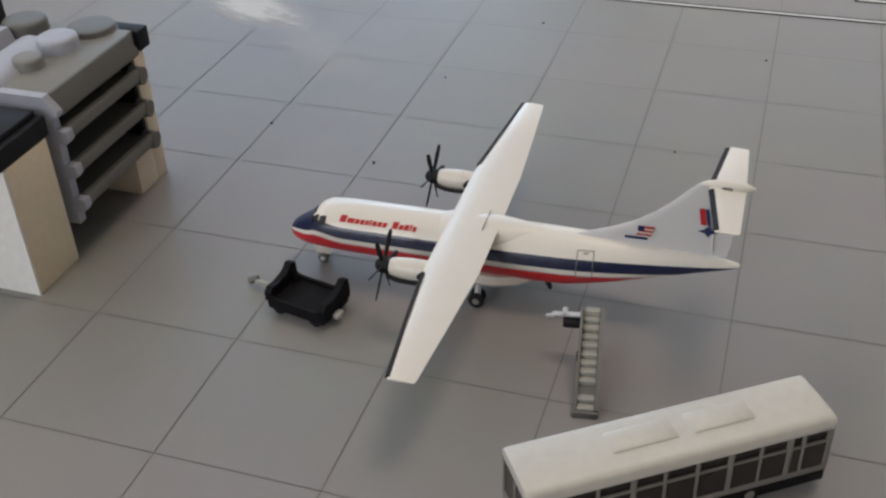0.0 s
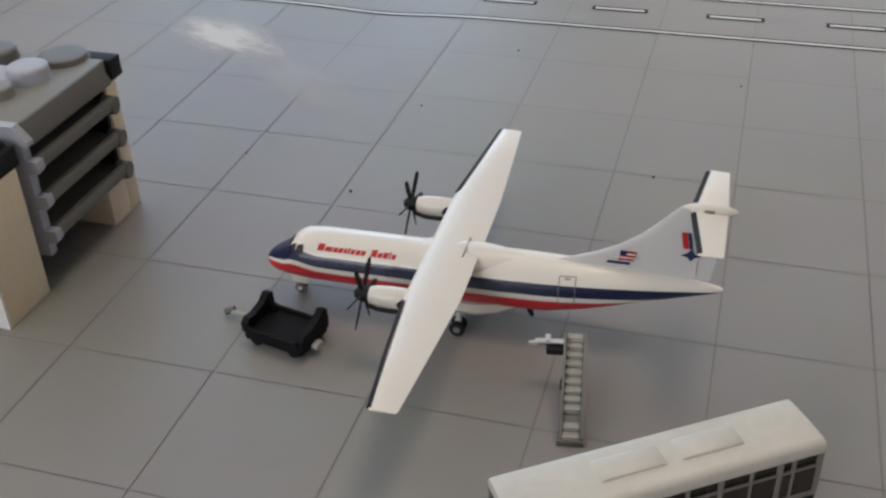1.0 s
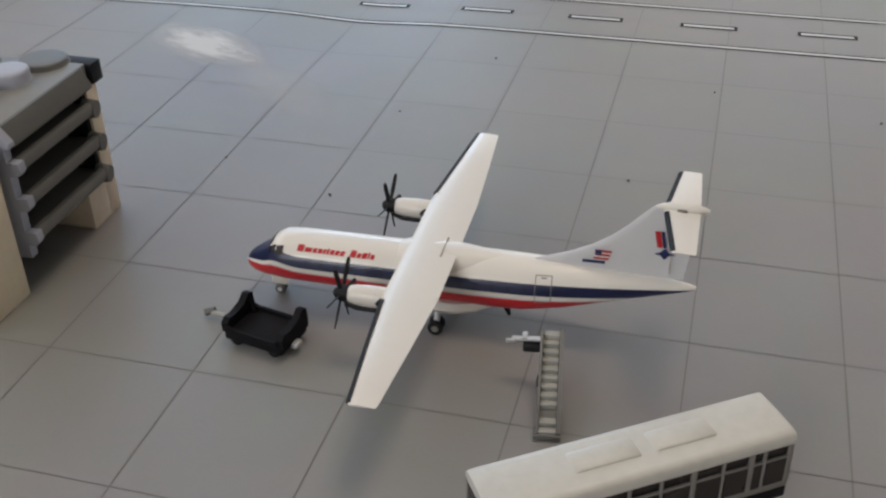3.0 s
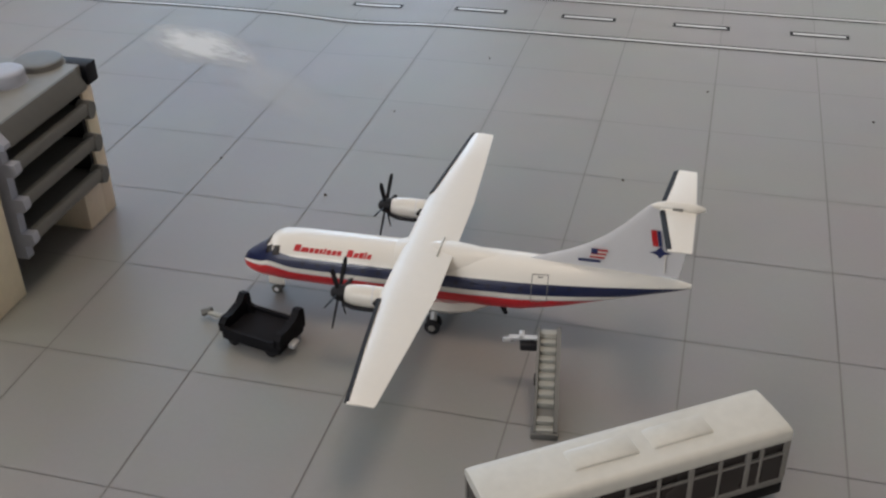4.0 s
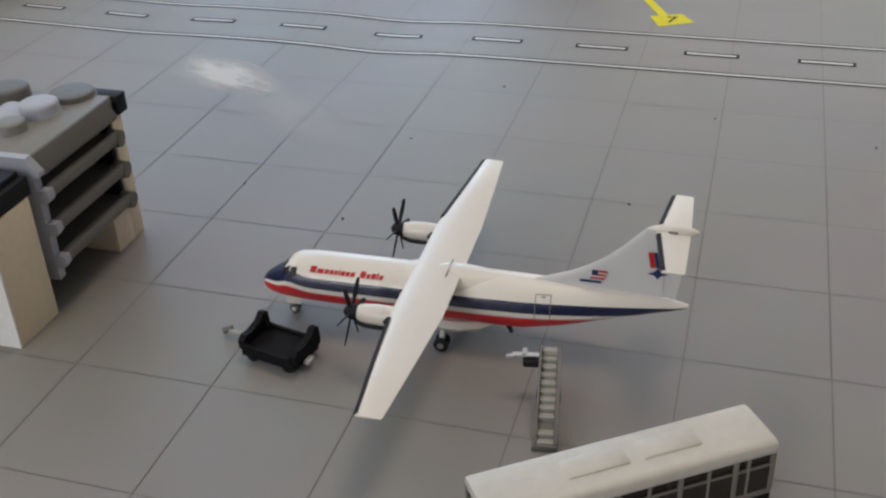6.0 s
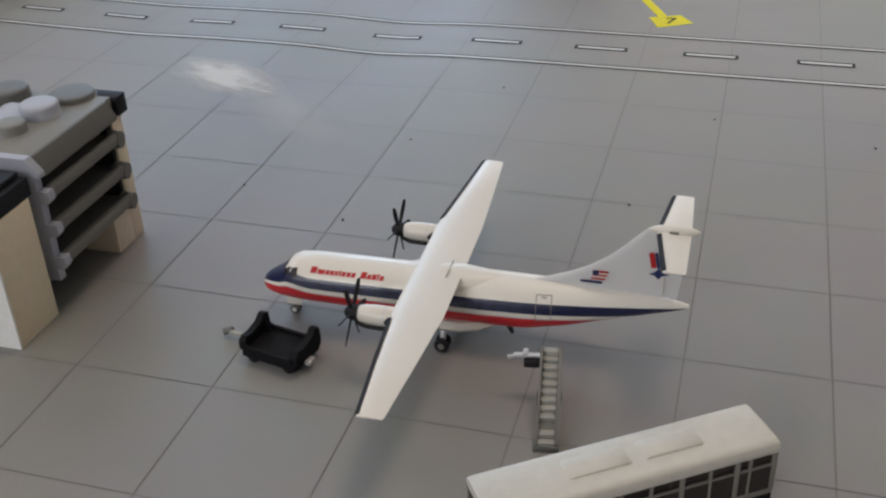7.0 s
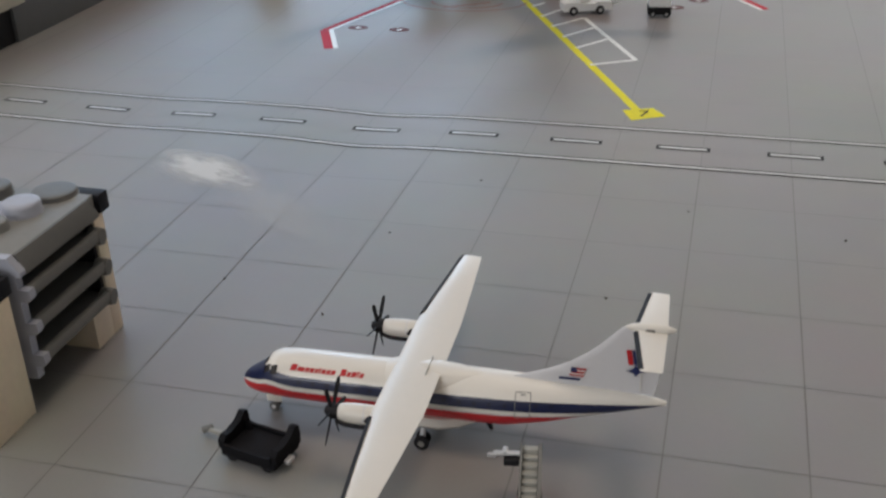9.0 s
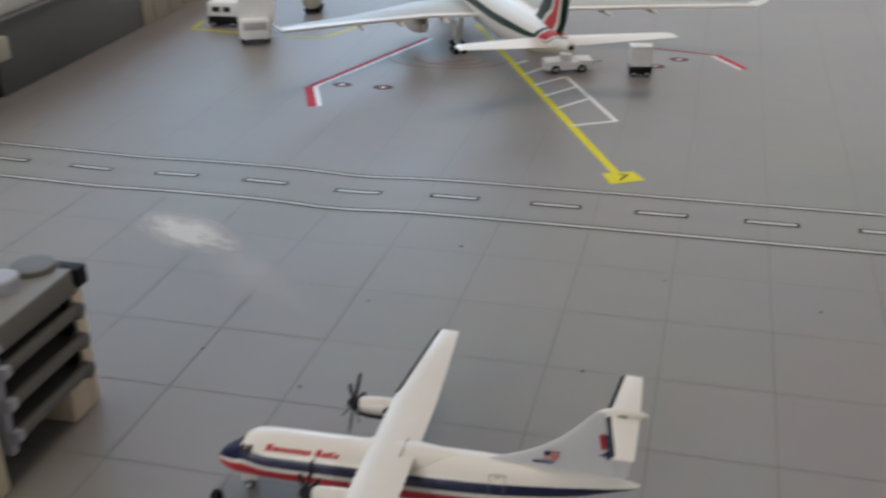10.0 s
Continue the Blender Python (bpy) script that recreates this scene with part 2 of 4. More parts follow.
COLS = [-62.1, -54.35, -46.6, -38.85, -31.1, -23.35, -15.6, -7.8, 0.0, 7.83, 15.62, 23.32, 30.6, 37.85, 45.6, 53.35, 61.1, 68.85, 76.6, 84.35, 92.1]
ROWS = [7.843 * k for k in range(-4, 26)]

ground = thing("ground", Matrix(), "grey laminated print of concrete apron slabs with dark joints", "ground", kind="structure")


def sheet(x0, x1, y0, y1, nx, ny, dz, bm=None):
    bm = bm or bmesh.new()
    vs = [[bm.verts.new((x0 + (x1 - x0) * i / nx, y0 + (y1 - y0) * j / ny, lift(x0 + (x1 - x0) * i / nx, y0 + (y1 - y0) * j / ny) + dz)) for j in range(ny + 1)] for i in range(nx + 1)]
    for i in range(nx):
        for j in range(ny):
            bm.faces.new((vs[i][j], vs[i + 1][j], vs[i + 1][j + 1], vs[i][j + 1]))
    return bm


def strip(points, width, dz, bm=None, shift=0.0):
    """A flat painted line through ground points, laid on the sheet."""
    bm = bm or bmesh.new()
    pts = [Vector((*p, 0)) for p in points]
    left, right = [], []
    for i, p in enumerate(pts):
        d = (pts[min(i + 1, len(pts) - 1)] - pts[max(i - 1, 0)]).normalized()
        s = Vector((-d.y, d.x, 0))
        for side, k in ((left, shift + width / 2), (right, shift - width / 2)):
            q = p + s * k
            side.append(bm.verts.new((q.x, q.y, lift(q.x, q.y) + dz)))
    for i in range(len(pts) - 1):
        bm.faces.new((left[i], left[i + 1], right[i + 1], right[i]))
    return bm


def line(a, b, n=24):
    return [(a[0] + (b[0] - a[0]) * i / n, a[1] + (b[1] - a[1]) * i / n) for i in range(n + 1)]


part("joint_bed", sheet(-62.2, 92.2, -31.5, 196.2, 80, 90, -0.03), M_JOINT, ground)


# ---- taxiway marking ----
def dash_marking(parent, x):
    a, b = (x, 58.3), (x + 4.55, 58.3)
    d = part("dash", strip(line(a, b, 6), 0.92, 0.02), M_LINEBLACK, parent)
    part("dash_fill", strip(line((a[0] + 0.26, a[1]), (b[0] - 0.26, b[1]), 6), 0.36, 0.035), M_LINEFILL, d)


taxi = thing("taxiway_marking", Matrix(), "pair of black-edged white taxiway lines with outlined dashes between", "road marking", kind="structure")
for y in (54.2, 62.2):
    edge = part("taxiway_line", strip(line((-62, y), (92, y), 150), 0.78, 0.02), M_LINEBLACK, taxi)
    part("line_fill", strip(line((-62, y), (92, y), 150), 0.32, 0.035), M_LINEFILL, edge)
for k in range(-7, 9):
    dash_marking(taxi, 8.2 + 9.24 * k)

# ---- stand marking ----
lead = thing("stand_marking", Matrix(), "yellow lead-in line ending in a yellow number box", "road marking", kind="structure")
YA, YB = (24.2, 67.0), (-2.0, 122.5)
part("lead_in_line", strip(line(YA, YB, 10), 0.85, 0.02), M_YELLOW, lead)
bm = bmesh.new()
bm.faces.new([bm.verts.new((x, y, 0.03)) for x, y in ((22.8, 66.9), (23.9, 64.3), (26.9, 66.0), (25.6, 68.0))])
part("number_box", bm, M_YELLOW, lead)
cu = bpy.data.curves.new("number", "FONT")
cu.body, cu.size, cu.extrude = "7", 2.2 * S, 0.00001
cu.materials.append(M_LINEBLACK)
num = new("number", cu)
num.parent = lead
num.matrix_world = pose(24.35 * S, 65.5 * S, 0.05 * S, 0, 0, 4)
ladder = thing("hatched_box_marking", Matrix(), "white outlined box with cross bars beside the yellow line", "road marking", kind="structure")
part("outline_bar", strip(line((22.5, 82.6), (14.7, 98.5), 6), 0.55, 0.022), M_LINEWHITE, ladder)
for a, b in (((17.9, 80.2), (22.4, 82.7)), ((15.6, 86.0), (18.7, 90.3)), ((13.4, 90.1), (16.6, 94.7)), ((11.4, 94.1), (14.6, 98.4)), ((9.4, 98.3), (11.6, 102.4)), ((7.5, 102.8), (8.7, 104.8))):
    part("cross_bar", strip(line(a, b, 3), 0.5, 0.03), M_LINEWHITE, ladder)
bound = thing("stand_boundary_marking", Matrix(), "red and white stand boundary line with short corner tick", "road marking", kind="structure")
for nm, w, sh, mt in (("red_line", 1.05, 0.1, M_LINERED), ("white_line", 0.55, -0.72, M_LINEWHITE)):
    part(nm, strip(line((-14.9, 88.2), (-6.9, 113.6), 8), w * 0.75, 0.02, shift=sh * 0.8), mt, bound)
    part(nm, strip(line((-11.7, 81.0), (-14.9, 88.2), 3), w, 0.028, shift=sh), mt, bound)
    part(nm, strip(line((32.3, 111.9), (35.9, 106.0), 3), w * 0.8, 0.02, shift=sh * 0.8), mt, bound)
part("red_line", strip(line((32.3, 111.9), (21.8, 114.6), 3), 0.45, 0.02), M_LINERED, bound)
arcs = thing("turning_arc_marking", Matrix(), "faint red turning arcs printed under the jet", "road marking", kind="structure")
for cx, cy, r0, r1 in ((-1.8, 104.4, 8.2, 5.2), (-1.2, 103.6, 4.6, 2.8)):
    ring_pts = [(cx + r0 * math.cos(radians(a)), cy + r1 * math.sin(radians(a))) for a in range(180, 361, 10)]
    part("arc_line", strip(ring_pts, 0.22, 0.02), M_FAINTRED, arcs)
part("arc_line", strip(line((-3.6, 100.6), (1.8, 103.9), 4), 0.3, 0.024), M_FAINTRED, arcs)


def ring_mark(x, y, r=1.25):
    t = thing("ground_fitting_mark", place(x, y), "small dark red ring printed on the apron", "ground marking", "rings on the apron", "structure")
    bm = bmesh.new()
    n = 20
    vs = [[bm.verts.new((r * k * math.cos(2 * math.pi * i / n), 0.75 * r * k * math.sin(2 * math.pi * i / n), 0.02)) for i in range(n)] for k in (0.3, 1.0)]
    for i in range(n):
        bm.faces.new((vs[0][i], vs[1][i], vs[1][(i + 1) % n], vs[0][(i + 1) % n]))
    part("ring", bm, mat_ring, t)
    bm = bmesh.new()
    bm.faces.new([bm.verts.new((r * 0.27 * math.cos(2 * math.pi * i / n), 0.2 * r * math.sin(2 * math.pi * i / n), 0.025)) for i in range(n)])
    part("centre", bm, M_LINEWHITE, t)


mat_ring = mat("dull_red_print", (0.1, 0.022, 0.022), 0.55, bump=0, spec=0.2)
for x, y in ((-11.3, 89.8), (-6.1, 89.75), (24.95, 105.2), (27.7, 109.0)):
    ring_mark(x, y)
hatch = thing("bay_outline_marking", Matrix(), "faded yellow outline of an equipment bay on the apron", "road marking", kind="structure")
for a, b in (((-42.4, 112.4), (-28.5, 110.6)), ((-42.4, 112.4), (-42.9, 117.4)), ((-26.8, 110.3), (-21.6, 111.3)), ((-21.6, 111.3), (-18.6, 118.4))):
    part("yellow_line", strip(line(a, b, 4), 0.8, 0.02), M_OCHRE, hatch)

# whitish glint where the lamination has lifted, painted into the colour
painted_glint = bpy.data.materials.new("glint_on_lifted_lamination")
painted_glint.use_nodes = True
n, l = painted_glint.node_tree.nodes, painted_glint.node_tree.links
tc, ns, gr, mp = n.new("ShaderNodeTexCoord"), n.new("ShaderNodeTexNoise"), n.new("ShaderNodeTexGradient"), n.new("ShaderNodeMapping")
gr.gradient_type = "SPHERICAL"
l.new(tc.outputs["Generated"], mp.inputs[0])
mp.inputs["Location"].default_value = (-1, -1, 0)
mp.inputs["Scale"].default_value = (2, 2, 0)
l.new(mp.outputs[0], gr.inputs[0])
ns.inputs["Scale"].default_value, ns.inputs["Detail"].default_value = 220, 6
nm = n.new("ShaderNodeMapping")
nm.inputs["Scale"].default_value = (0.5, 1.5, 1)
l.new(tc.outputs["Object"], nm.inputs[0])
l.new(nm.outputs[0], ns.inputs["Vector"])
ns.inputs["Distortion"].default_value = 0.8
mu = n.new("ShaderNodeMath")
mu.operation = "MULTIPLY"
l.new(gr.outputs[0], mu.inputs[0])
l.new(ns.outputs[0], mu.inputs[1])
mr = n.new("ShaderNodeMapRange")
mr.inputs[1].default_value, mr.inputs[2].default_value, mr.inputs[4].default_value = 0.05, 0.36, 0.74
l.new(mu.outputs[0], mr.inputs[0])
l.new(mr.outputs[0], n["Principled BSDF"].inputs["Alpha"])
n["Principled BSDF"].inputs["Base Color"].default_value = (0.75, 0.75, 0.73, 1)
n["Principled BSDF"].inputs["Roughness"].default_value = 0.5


def glint_patch(x, y, length, width, turn):
    m = place(x, y, 0, turn)
    bm = bmesh.new()
    vs = [[bm.verts.new((length * (i / 10 - 0.5), width * (j / 6 - 0.5), 0)) for j in range(7)] for i in range(11)]
    for i in range(10):
        for j in range(6):
            bm.faces.new((vs[i][j], vs[i + 1][j], vs[i + 1][j + 1], vs[i][j + 1]))
    for v in bm.verts:
        q = m @ (v.co * S) / S
        v.co.z = lift(q.x, q.y) + 0.045
    ob = part("painted_glint", bm, painted_glint, ground, "whitish glint painted where the lamination has lifted")
    ob.matrix_world = m
    return ob


glint_patch(-9.8, 45.9, 15.5, 7.2, -24)
# a fainter streak of the same painted glint
faint_glint = painted_glint.copy()
for nd in faint_glint.node_tree.nodes:
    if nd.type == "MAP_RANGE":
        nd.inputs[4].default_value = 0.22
streak = glint_patch(-1.0, 39.5, 17.0, 7.0, -38)
streak.data.materials[0] = faint_glint

# specks of dirt
for x, y, r in ((8.3, 25.3, 0.2), (13.45, 48.2, 0.15), (0.0, 28.35, 0.13), (25.7, 31.2, 0.16), (30.1, 45.5, 0.13), (9.0, 37.5, 0.1), (41.2, 42.9, 0.16)):
    sp = part("speck", rod((0, 0, 0), (0.1, 0.04, 0.05), r * 0.75, r * 0.3, n=7), M_GRIT)
    sp.matrix_world = place(x, y)
    tagged(sp, "tiny dark speck of grit on the apron", "grit", "grit on the apron")


# ---- turboprop airliner model ----
KX = [0, 0.12, 0.4, 0.8, 1.3, 1.75, 2.2, 3.0, 4.2, 13.0, 14.5, 16.5, 18.5, 20.5, 22.0, 22.55]
KT = [2.34, 2.6, 2.86, 3.1, 3.42, 3.9, 4.12, 4.19, 4.2, 4.2, 4.19, 4.15, 4.06, 3.93, 3.75, 3.62]
KB = [2.12, 1.94, 1.79, 1.7, 1.63, 1.59, 1.56, 1.53, 1.5, 1.36, 1.38, 1.77, 2.33, 2.86, 3.25, 3.42]
KW = [0.1, 0.36, 0.68, 0.94, 1.16, 1.28, 1.36, 1.41, 1.43, 1.43, 1.38, 1.16, 0.86, 0.52, 0.26, 0.1]


def body_at(x):
    t, b, w = (float(np.interp(x, KX, k)) for k in (KT, KB, KW))
    return (t + b) / 2, (t - b) / 2, w


def skin(x, a, off=0.0):
    """A point on the body at x, a degrees above its near side; off: metres outside the skin."""
    c, hz, w = body_at(x)
    a = radians(a)
    return Vector((x, -(w + off) * math.cos(a), c + (hz + off) * math.sin(a)))


def patch(x0, x1, a0, a1, off=0.015, nx=3, na=3, slant=0.0, bm=None):
    bm = bm or bmesh.new()
    vs = [[bm.verts.new(skin(x0 + (x1 - x0) * i / nx + slant * j / na, a0 + (a1 - a0) * j / na, off)) for j in range(na + 1)] for i in range(nx + 1)]
    for i in range(nx):
        for j in range(na):
            bm.faces.new((vs[i][j], vs[i + 1][j], vs[i + 1][j + 1], vs[i][j + 1]))
    return bm


def banded(bm):
    """Gives each corner its place along the body and its height round it, for the stripes."""
    uv = bm.loops.layers.uv.new("band")
    for f in bm.faces:
        for lp in f.loops:
            p = lp.vert.co
            c, hz, w = body_at(p.x)
            lp[uv].uv = (p.x, (p.z - c) / hz * 1.43 if p.x < 13 else (p.z - 2.81) * 1.029)
    return bm


def turboprop():
    t = thing("turboprop_airliner_model", place(7.74, 15.1, -0.38, 1.78), "white high-wing turboprop airliner model with navy and red stripes", "model airplane")
    t.scale = (1.013,) * 3
    xs = sorted(set(list(np.linspace(0, 4.2, 26)) + list(np.linspace(4.2, 13, 12)) + list(np.linspace(13, 22.55, 26))))
    bm = loft([[skin(x, 360 * i / 48) for i in range(48)] for x in xs])
    part("fuselage", banded(bm), M_LIVERY, t, "white fuselage with navy and red bands", angle=60)
    # wing with its centre section and fairings
    for sgn, nm in ((-1, "wing"), (1, "wing")):
        k = 0.11 * (sgn - 1)
        tip = 12.2 + 0.05 * sgn
        w = part(nm, foil([(0, 8.65, 11.2, 4.18, 0.22), (sgn * 4.3, 8.68 + 0.3 * k, 11.2, 4.2, 0.21), (sgn * 8.5, 9.15 + 0.8 * k, 11.0 + 0.6 * k, 4.24, 0.17), (sgn * (tip - 0.2), 9.53 + k, 10.8 + k, 4.28, 0.12), (sgn * tip, 9.62 + k, 10.74 + k, 4.28, 0.06)]), M_WHITE, t, angle=50)
        sec = [(sgn * 5.0, 8.71 + 0.35 * k, 4.2, 0.2), (sgn * 8.5, 9.10 + 0.8 * k, 4.235, 0.165), (sgn * (tip - 0.12), 9.5 + k, 4.275, 0.115)]
        rings = [[(le - 0.03, s, h - 0.02), (le + 0.0, s, h + th * 0.55), (le + 0.19, s, h + th * 0.88 + 0.02), (le + 0.19, s, h - th * 0.5 - 0.02), (le, s, h - th * 0.35)] for s, le, h, th in sec]
        part("de_icing_boot", loft(rings), M_BOOT, w, "dark leading-edge boot")
    fair = []
    for x, w, h in ((7.0, 0.5, 3.9), (7.9, 0.9, 4.12), (8.6, 1.1, 4.3), (9.6, 1.2, 4.38), (11.0, 1.12, 4.36), (12.0, 0.95, 4.31), (13.2, 0.64, 4.22), (14.4, 0.3, 4.1)):
        fair.append([(x, -w * 1.12 * math.cos(radians(a)), 3.2 + (h - 3.2) * math.sin(radians(a)) ** 0.8) for a in range(0, 181, 12)])
    f = part("wing_fairing", loft(fair), M_WHITE, t, angle=50)
    part("panel_joint", box(10.47, 10.52, -1.0, 0.7, 4.25, 4.385, 0.01), M_TREAD, f, "grey joint behind the wing root")
    # belly fairing and main gear
    rings = []
    for x, w, b in ((8.2, 0.7, 1.34), (9.0, 1.35, 1.22), (9.8, 1.58, 1.17), (11.2, 1.58, 1.17), (12.2, 1.3, 1.24), (13.0, 0.7, 1.36)):
        rings.append([(x, w * c, z) for c, z in ((-0.85, 1.85), (-1, 1.55), (-0.92, b + 0.15), (-0.7, b), (0.7, b), (0.92, b + 0.15), (1, 1.55), (0.85, 1.85))])
    part("belly_fairing", loft(rings), M_WHITE, t, angle=50)
    for y in (-1.75, 1.75):
        leg = part("main_gear_leg", rod((10.4, y * 0.85, 1.4), (10.4, y, 0.8), 0.16), M_METAL, t)
        for dy in (-0.24, 0.24):
            wheel(leg, "tyre", 10.4, y + dy, 0.78, 0.4, 0.26, hub=M_BUSFRAME)
    leg = part("nose_gear_leg", rod((1.75, 0, 1.7), (1.65, 0, 0.78), 0.11), M_METAL, t)
    for dy in (-0.2, 0.2):
        wheel(leg, "tyre", 1.65, dy, 0.66, 0.28, 0.2, tyre=M_STAIR, hub=M_FINGREY)
    part("nose_gear_door", box(1.35, 2.2, -0.42, -0.35, 1.1, 1.65, 0.02), M_WHITE, t)
    part("nose_gear_door", box(1.35, 2.2, 0.35, 0.42, 1.1, 1.65, 0.02), M_WHITE, t)
    part("tail_skid", rod((13.6, -0.3, 1.4), (13.8, -0.4, 0.95), 0.16, 0.1), M_BLACK, t, "small dark belly aerial")
    # engines and propellers
    for y in (-4.1, 4.1):
        c = (y, 3.76)
        rings = []
        for x, r, dz in ((6.82, 0.32, 0), (6.9, 0.42, 0), (7.2, 0.48, 0), (7.8, 0.52, 0), (8.6, 0.52, -0.02), (9.6, 0.44, -0.16), (10.5, 0.26, -0.24), (10.9, 0.1, -0.26)):
            rings.append([(x, y + r * math.cos(2 * math.pi * i / 22), 3.76 + dz + r * math.sin(2 * math.pi * i / 22)) for i in range(22)])
        nac = part("nacelle", loft(rings), M_WHITE, t, angle=60)
        part("intake", revolve(((6.8, 0.1), (6.86, 0.22), (7.1, 0.27), (8.0, 0.2)), (y, 3.33), 16), M_WHITE, nac)
        part("intake_mouth", revolve(((6.76, 0.05), (6.79, 0.17), (6.88, 0.18)), (y, 3.33), 14), M_BLACK, nac)
        part("exhaust_pipe", rod((8.35, y - 0.46, 3.7), (8.6, y - 0.56, 4.0), 0.12), M_BOOT, nac)
        part("exhaust_strake", loft([[(x, y - 0.62, z), (x, y - 0.5, z - 0.1), (x, y - 0.42, z + 0.1), (x, y - 0.55, z + 0.14)] for x, z in ((6.8, 3.52), (7.3, 3.33), (8.0, 3.3), (8.65, 3.36))]), M_BOOT, nac, "dark strake along the engine cowl")
        part("nacelle_joint", revolve(((8.2, 0.526), (8.25, 0.526)), c, 22), M_FINGREY, nac)
        prop = part("propeller_hub", revolve(((6.08, 0.02), (6.14, 0.18), (6.3, 0.33), (6.52, 0.4), (6.86, 0.4)), c, 18), M_BLACK, t, "black spinner")
        for k in range(6):
            a = radians(60 * k - 19)
            u = Vector((0, math.sin(a), math.cos(a)))
            v = Vector((0, math.cos(a), -math.sin(a)))
            swing = Matrix.Rotation(radians(-4), 3, "Z")
            u, v = swing @ u, swing @ v
            rings = []
            for r, ch, th, tw in ((0.2, 0.075, 0.055, 62), (0.6, 0.1, 0.05, 56), (1.0, 0.115, 0.045, 50), (1.5, 0.11, 0.04, 44), (1.72, 0.07, 0.035, 40)):
                e = v * math.cos(radians(tw)) + Vector((1, 0, 0)) * math.sin(radians(tw))
                g = v * -math.sin(radians(tw)) + Vector((1, 0, 0)) * math.cos(radians(tw))
                o = Vector((6.5, y, 3.76)) + u * r
                rings.append([o - e * ch, o + g * th, o + e * ch, o - g * th])
            part("propeller_blade", loft(rings), M_BLACK, prop)
    # fin, rudder and T-tail
    fin = [(3.9, 14.2, 21.9, 0.16), (4.2, 14.9, 21.95, 0.17), (4.5, 15.7, 22.0, 0.18), (4.9, 16.75, 22.05, 0.18), (5.4, 17.7, 22.1, 0.17), (6.0, 18.55, 22.17, 0.16), (6.6, 19.2, 22.23, 0.15), (7.3, 19.85, 22.3, 0.14), (7.75, 20.3, 22.35, 0.13)]
    fo = part("fin", foil([(z, le, te, 0.0, th) for z, le, te, th in fin], "z"), M_FINGREY, t, "pale grey swept fin with long dorsal fillet", angle=50)
    part("rudder_joint", box(21.2, 21.24, -0.16, 0.16, 4.2, 7.3), M_WHITE, fo)
    bul = part("tail_bullet", loft([[(x, w * math.cos(radians(a)), 7.72 + h * math.sin(radians(a))) for a in range(0, 360, 20)] for x, w, h in ((20.3, 0.03, 0.03), (20.6, 0.14, 0.17), (21.1, 0.24, 0.3), (22.1, 0.26, 0.3), (22.6, 0.12, 0.14), (22.75, 0.04, 0.05))]), M_WHITE, t)
    for sgn in (-1, 1):
        hs = part("tailplane", foil([(0, 20.7, 22.35, 7.62, 0.12), (sgn * 3.5, 21.2, 22.28, 7.64, 0.08), (sgn * 3.65, 21.28, 22.24, 7.64, 0.04)]), M_WHITE, t, angle=50)
        rings = [[(le - 0.03, s, h), (le + 0.02, s, h + th * 0.7), (le + 0.2, s, h + th + 0.02), (le + 0.2, s, h - th * 0.6), (le, s, h - th * 0.4)] for s, le, h, th in ((sgn * 0.35, 20.75, 7.62, 0.11), (sgn * 3.52, 21.2, 7.64, 0.08))]
        part("de_icing_boot", loft(rings), M_BOOT, hs, "dark leading-edge boot")
    part("registration_bar", box(21.3, 21.75, -0.34, -0.28, 7.68, 7.84, 0.02), M_BUSFRAME, bul)
    # printed marks on the skin: cockpit glass, doors, bars in place of lettering, flag
    for x0, x1, a0, a1 in ((1.62, 1.98, 37, 55), (2.04, 2.42, 29, 50)):
        for flip in (1, -1):
            b = patch(x0, x1, a0, a1, 0.02)
            if flip < 0:
                for v in b.verts:
                    v.co.y *= -1
            part("cockpit_window", b, M_PANE, t, "dark cockpit window")
    for k, flip in ((0, 1), (1, -1)):
        b = patch(1.45, 1.72, 64, 88, 0.02)
        for v in b.verts:
            v.co.y *= flip
        part("cockpit_window", b, M_PANE, t)
    x = 3.15
    for w, hgt in ((0.34, 15), (0.38, 10), (0.22, 10), (0.22, 10), (0.16, 10), (0.12, 12), (0.22, 10), (0.22, 10), (0.22, 10), (0.2, 0), (0.3, 15), (0.22, 10), (0.24, 12), (0.1, 14), (0.2, 10)):
        if hgt:
            part("red_bar", patch(x, x + w, 41, 41 + hgt, 0.015, 2, 2, slant=0.06), M_RED, t, "red bar in place of lettering")
        x += w + 0.045
    for x in np.arange(3.6, 17.2, 0.78):
        if not 14.8 < x < 16.0:
            part("cabin_window", patch(x, x + 0.2, 11, 20, 0.012, 1, 2), M_WINDOW, t)
    dr = part("cabin_door", banded(patch(15.15, 15.9, -14, 46, 0.012, 3, 8)), M_LIVERY, t, "rear cabin door with grey outline")
    for x0, x1, a0, a1 in ((15.12, 15.16, -16, 48), (15.88, 15.92, -16, 48), (15.12, 15.92, 46, 48), (15.4, 15.65, 40, 43), (15.12, 15.92, -16, -14)):
        part("door_outline", patch(x0, x1, a0, a1, 0.02, 2, 8), M_BUSFRAME, dr)
    for i in range(5):
        part("flag_stripe", box(17.72 + 0.03 * i, 18.42 + 0.03 * i, -0.182, -0.176, 4.66 + 0.1 * i, 4.70 + 0.1 * i + (0.03 if i % 2 else 0.06)), M_RED if i % 2 == 0 else M_WHITE, fo)
    part("flag_canton", box(17.78, 18.08, -0.19, -0.183, 4.9, 5.18), M_BLUE, fo)
    part("blue_bar", box(17.2, 18.25, -0.182, -0.172, 4.42, 4.56), M_BLUE, fo, "blue bar in place of a number")
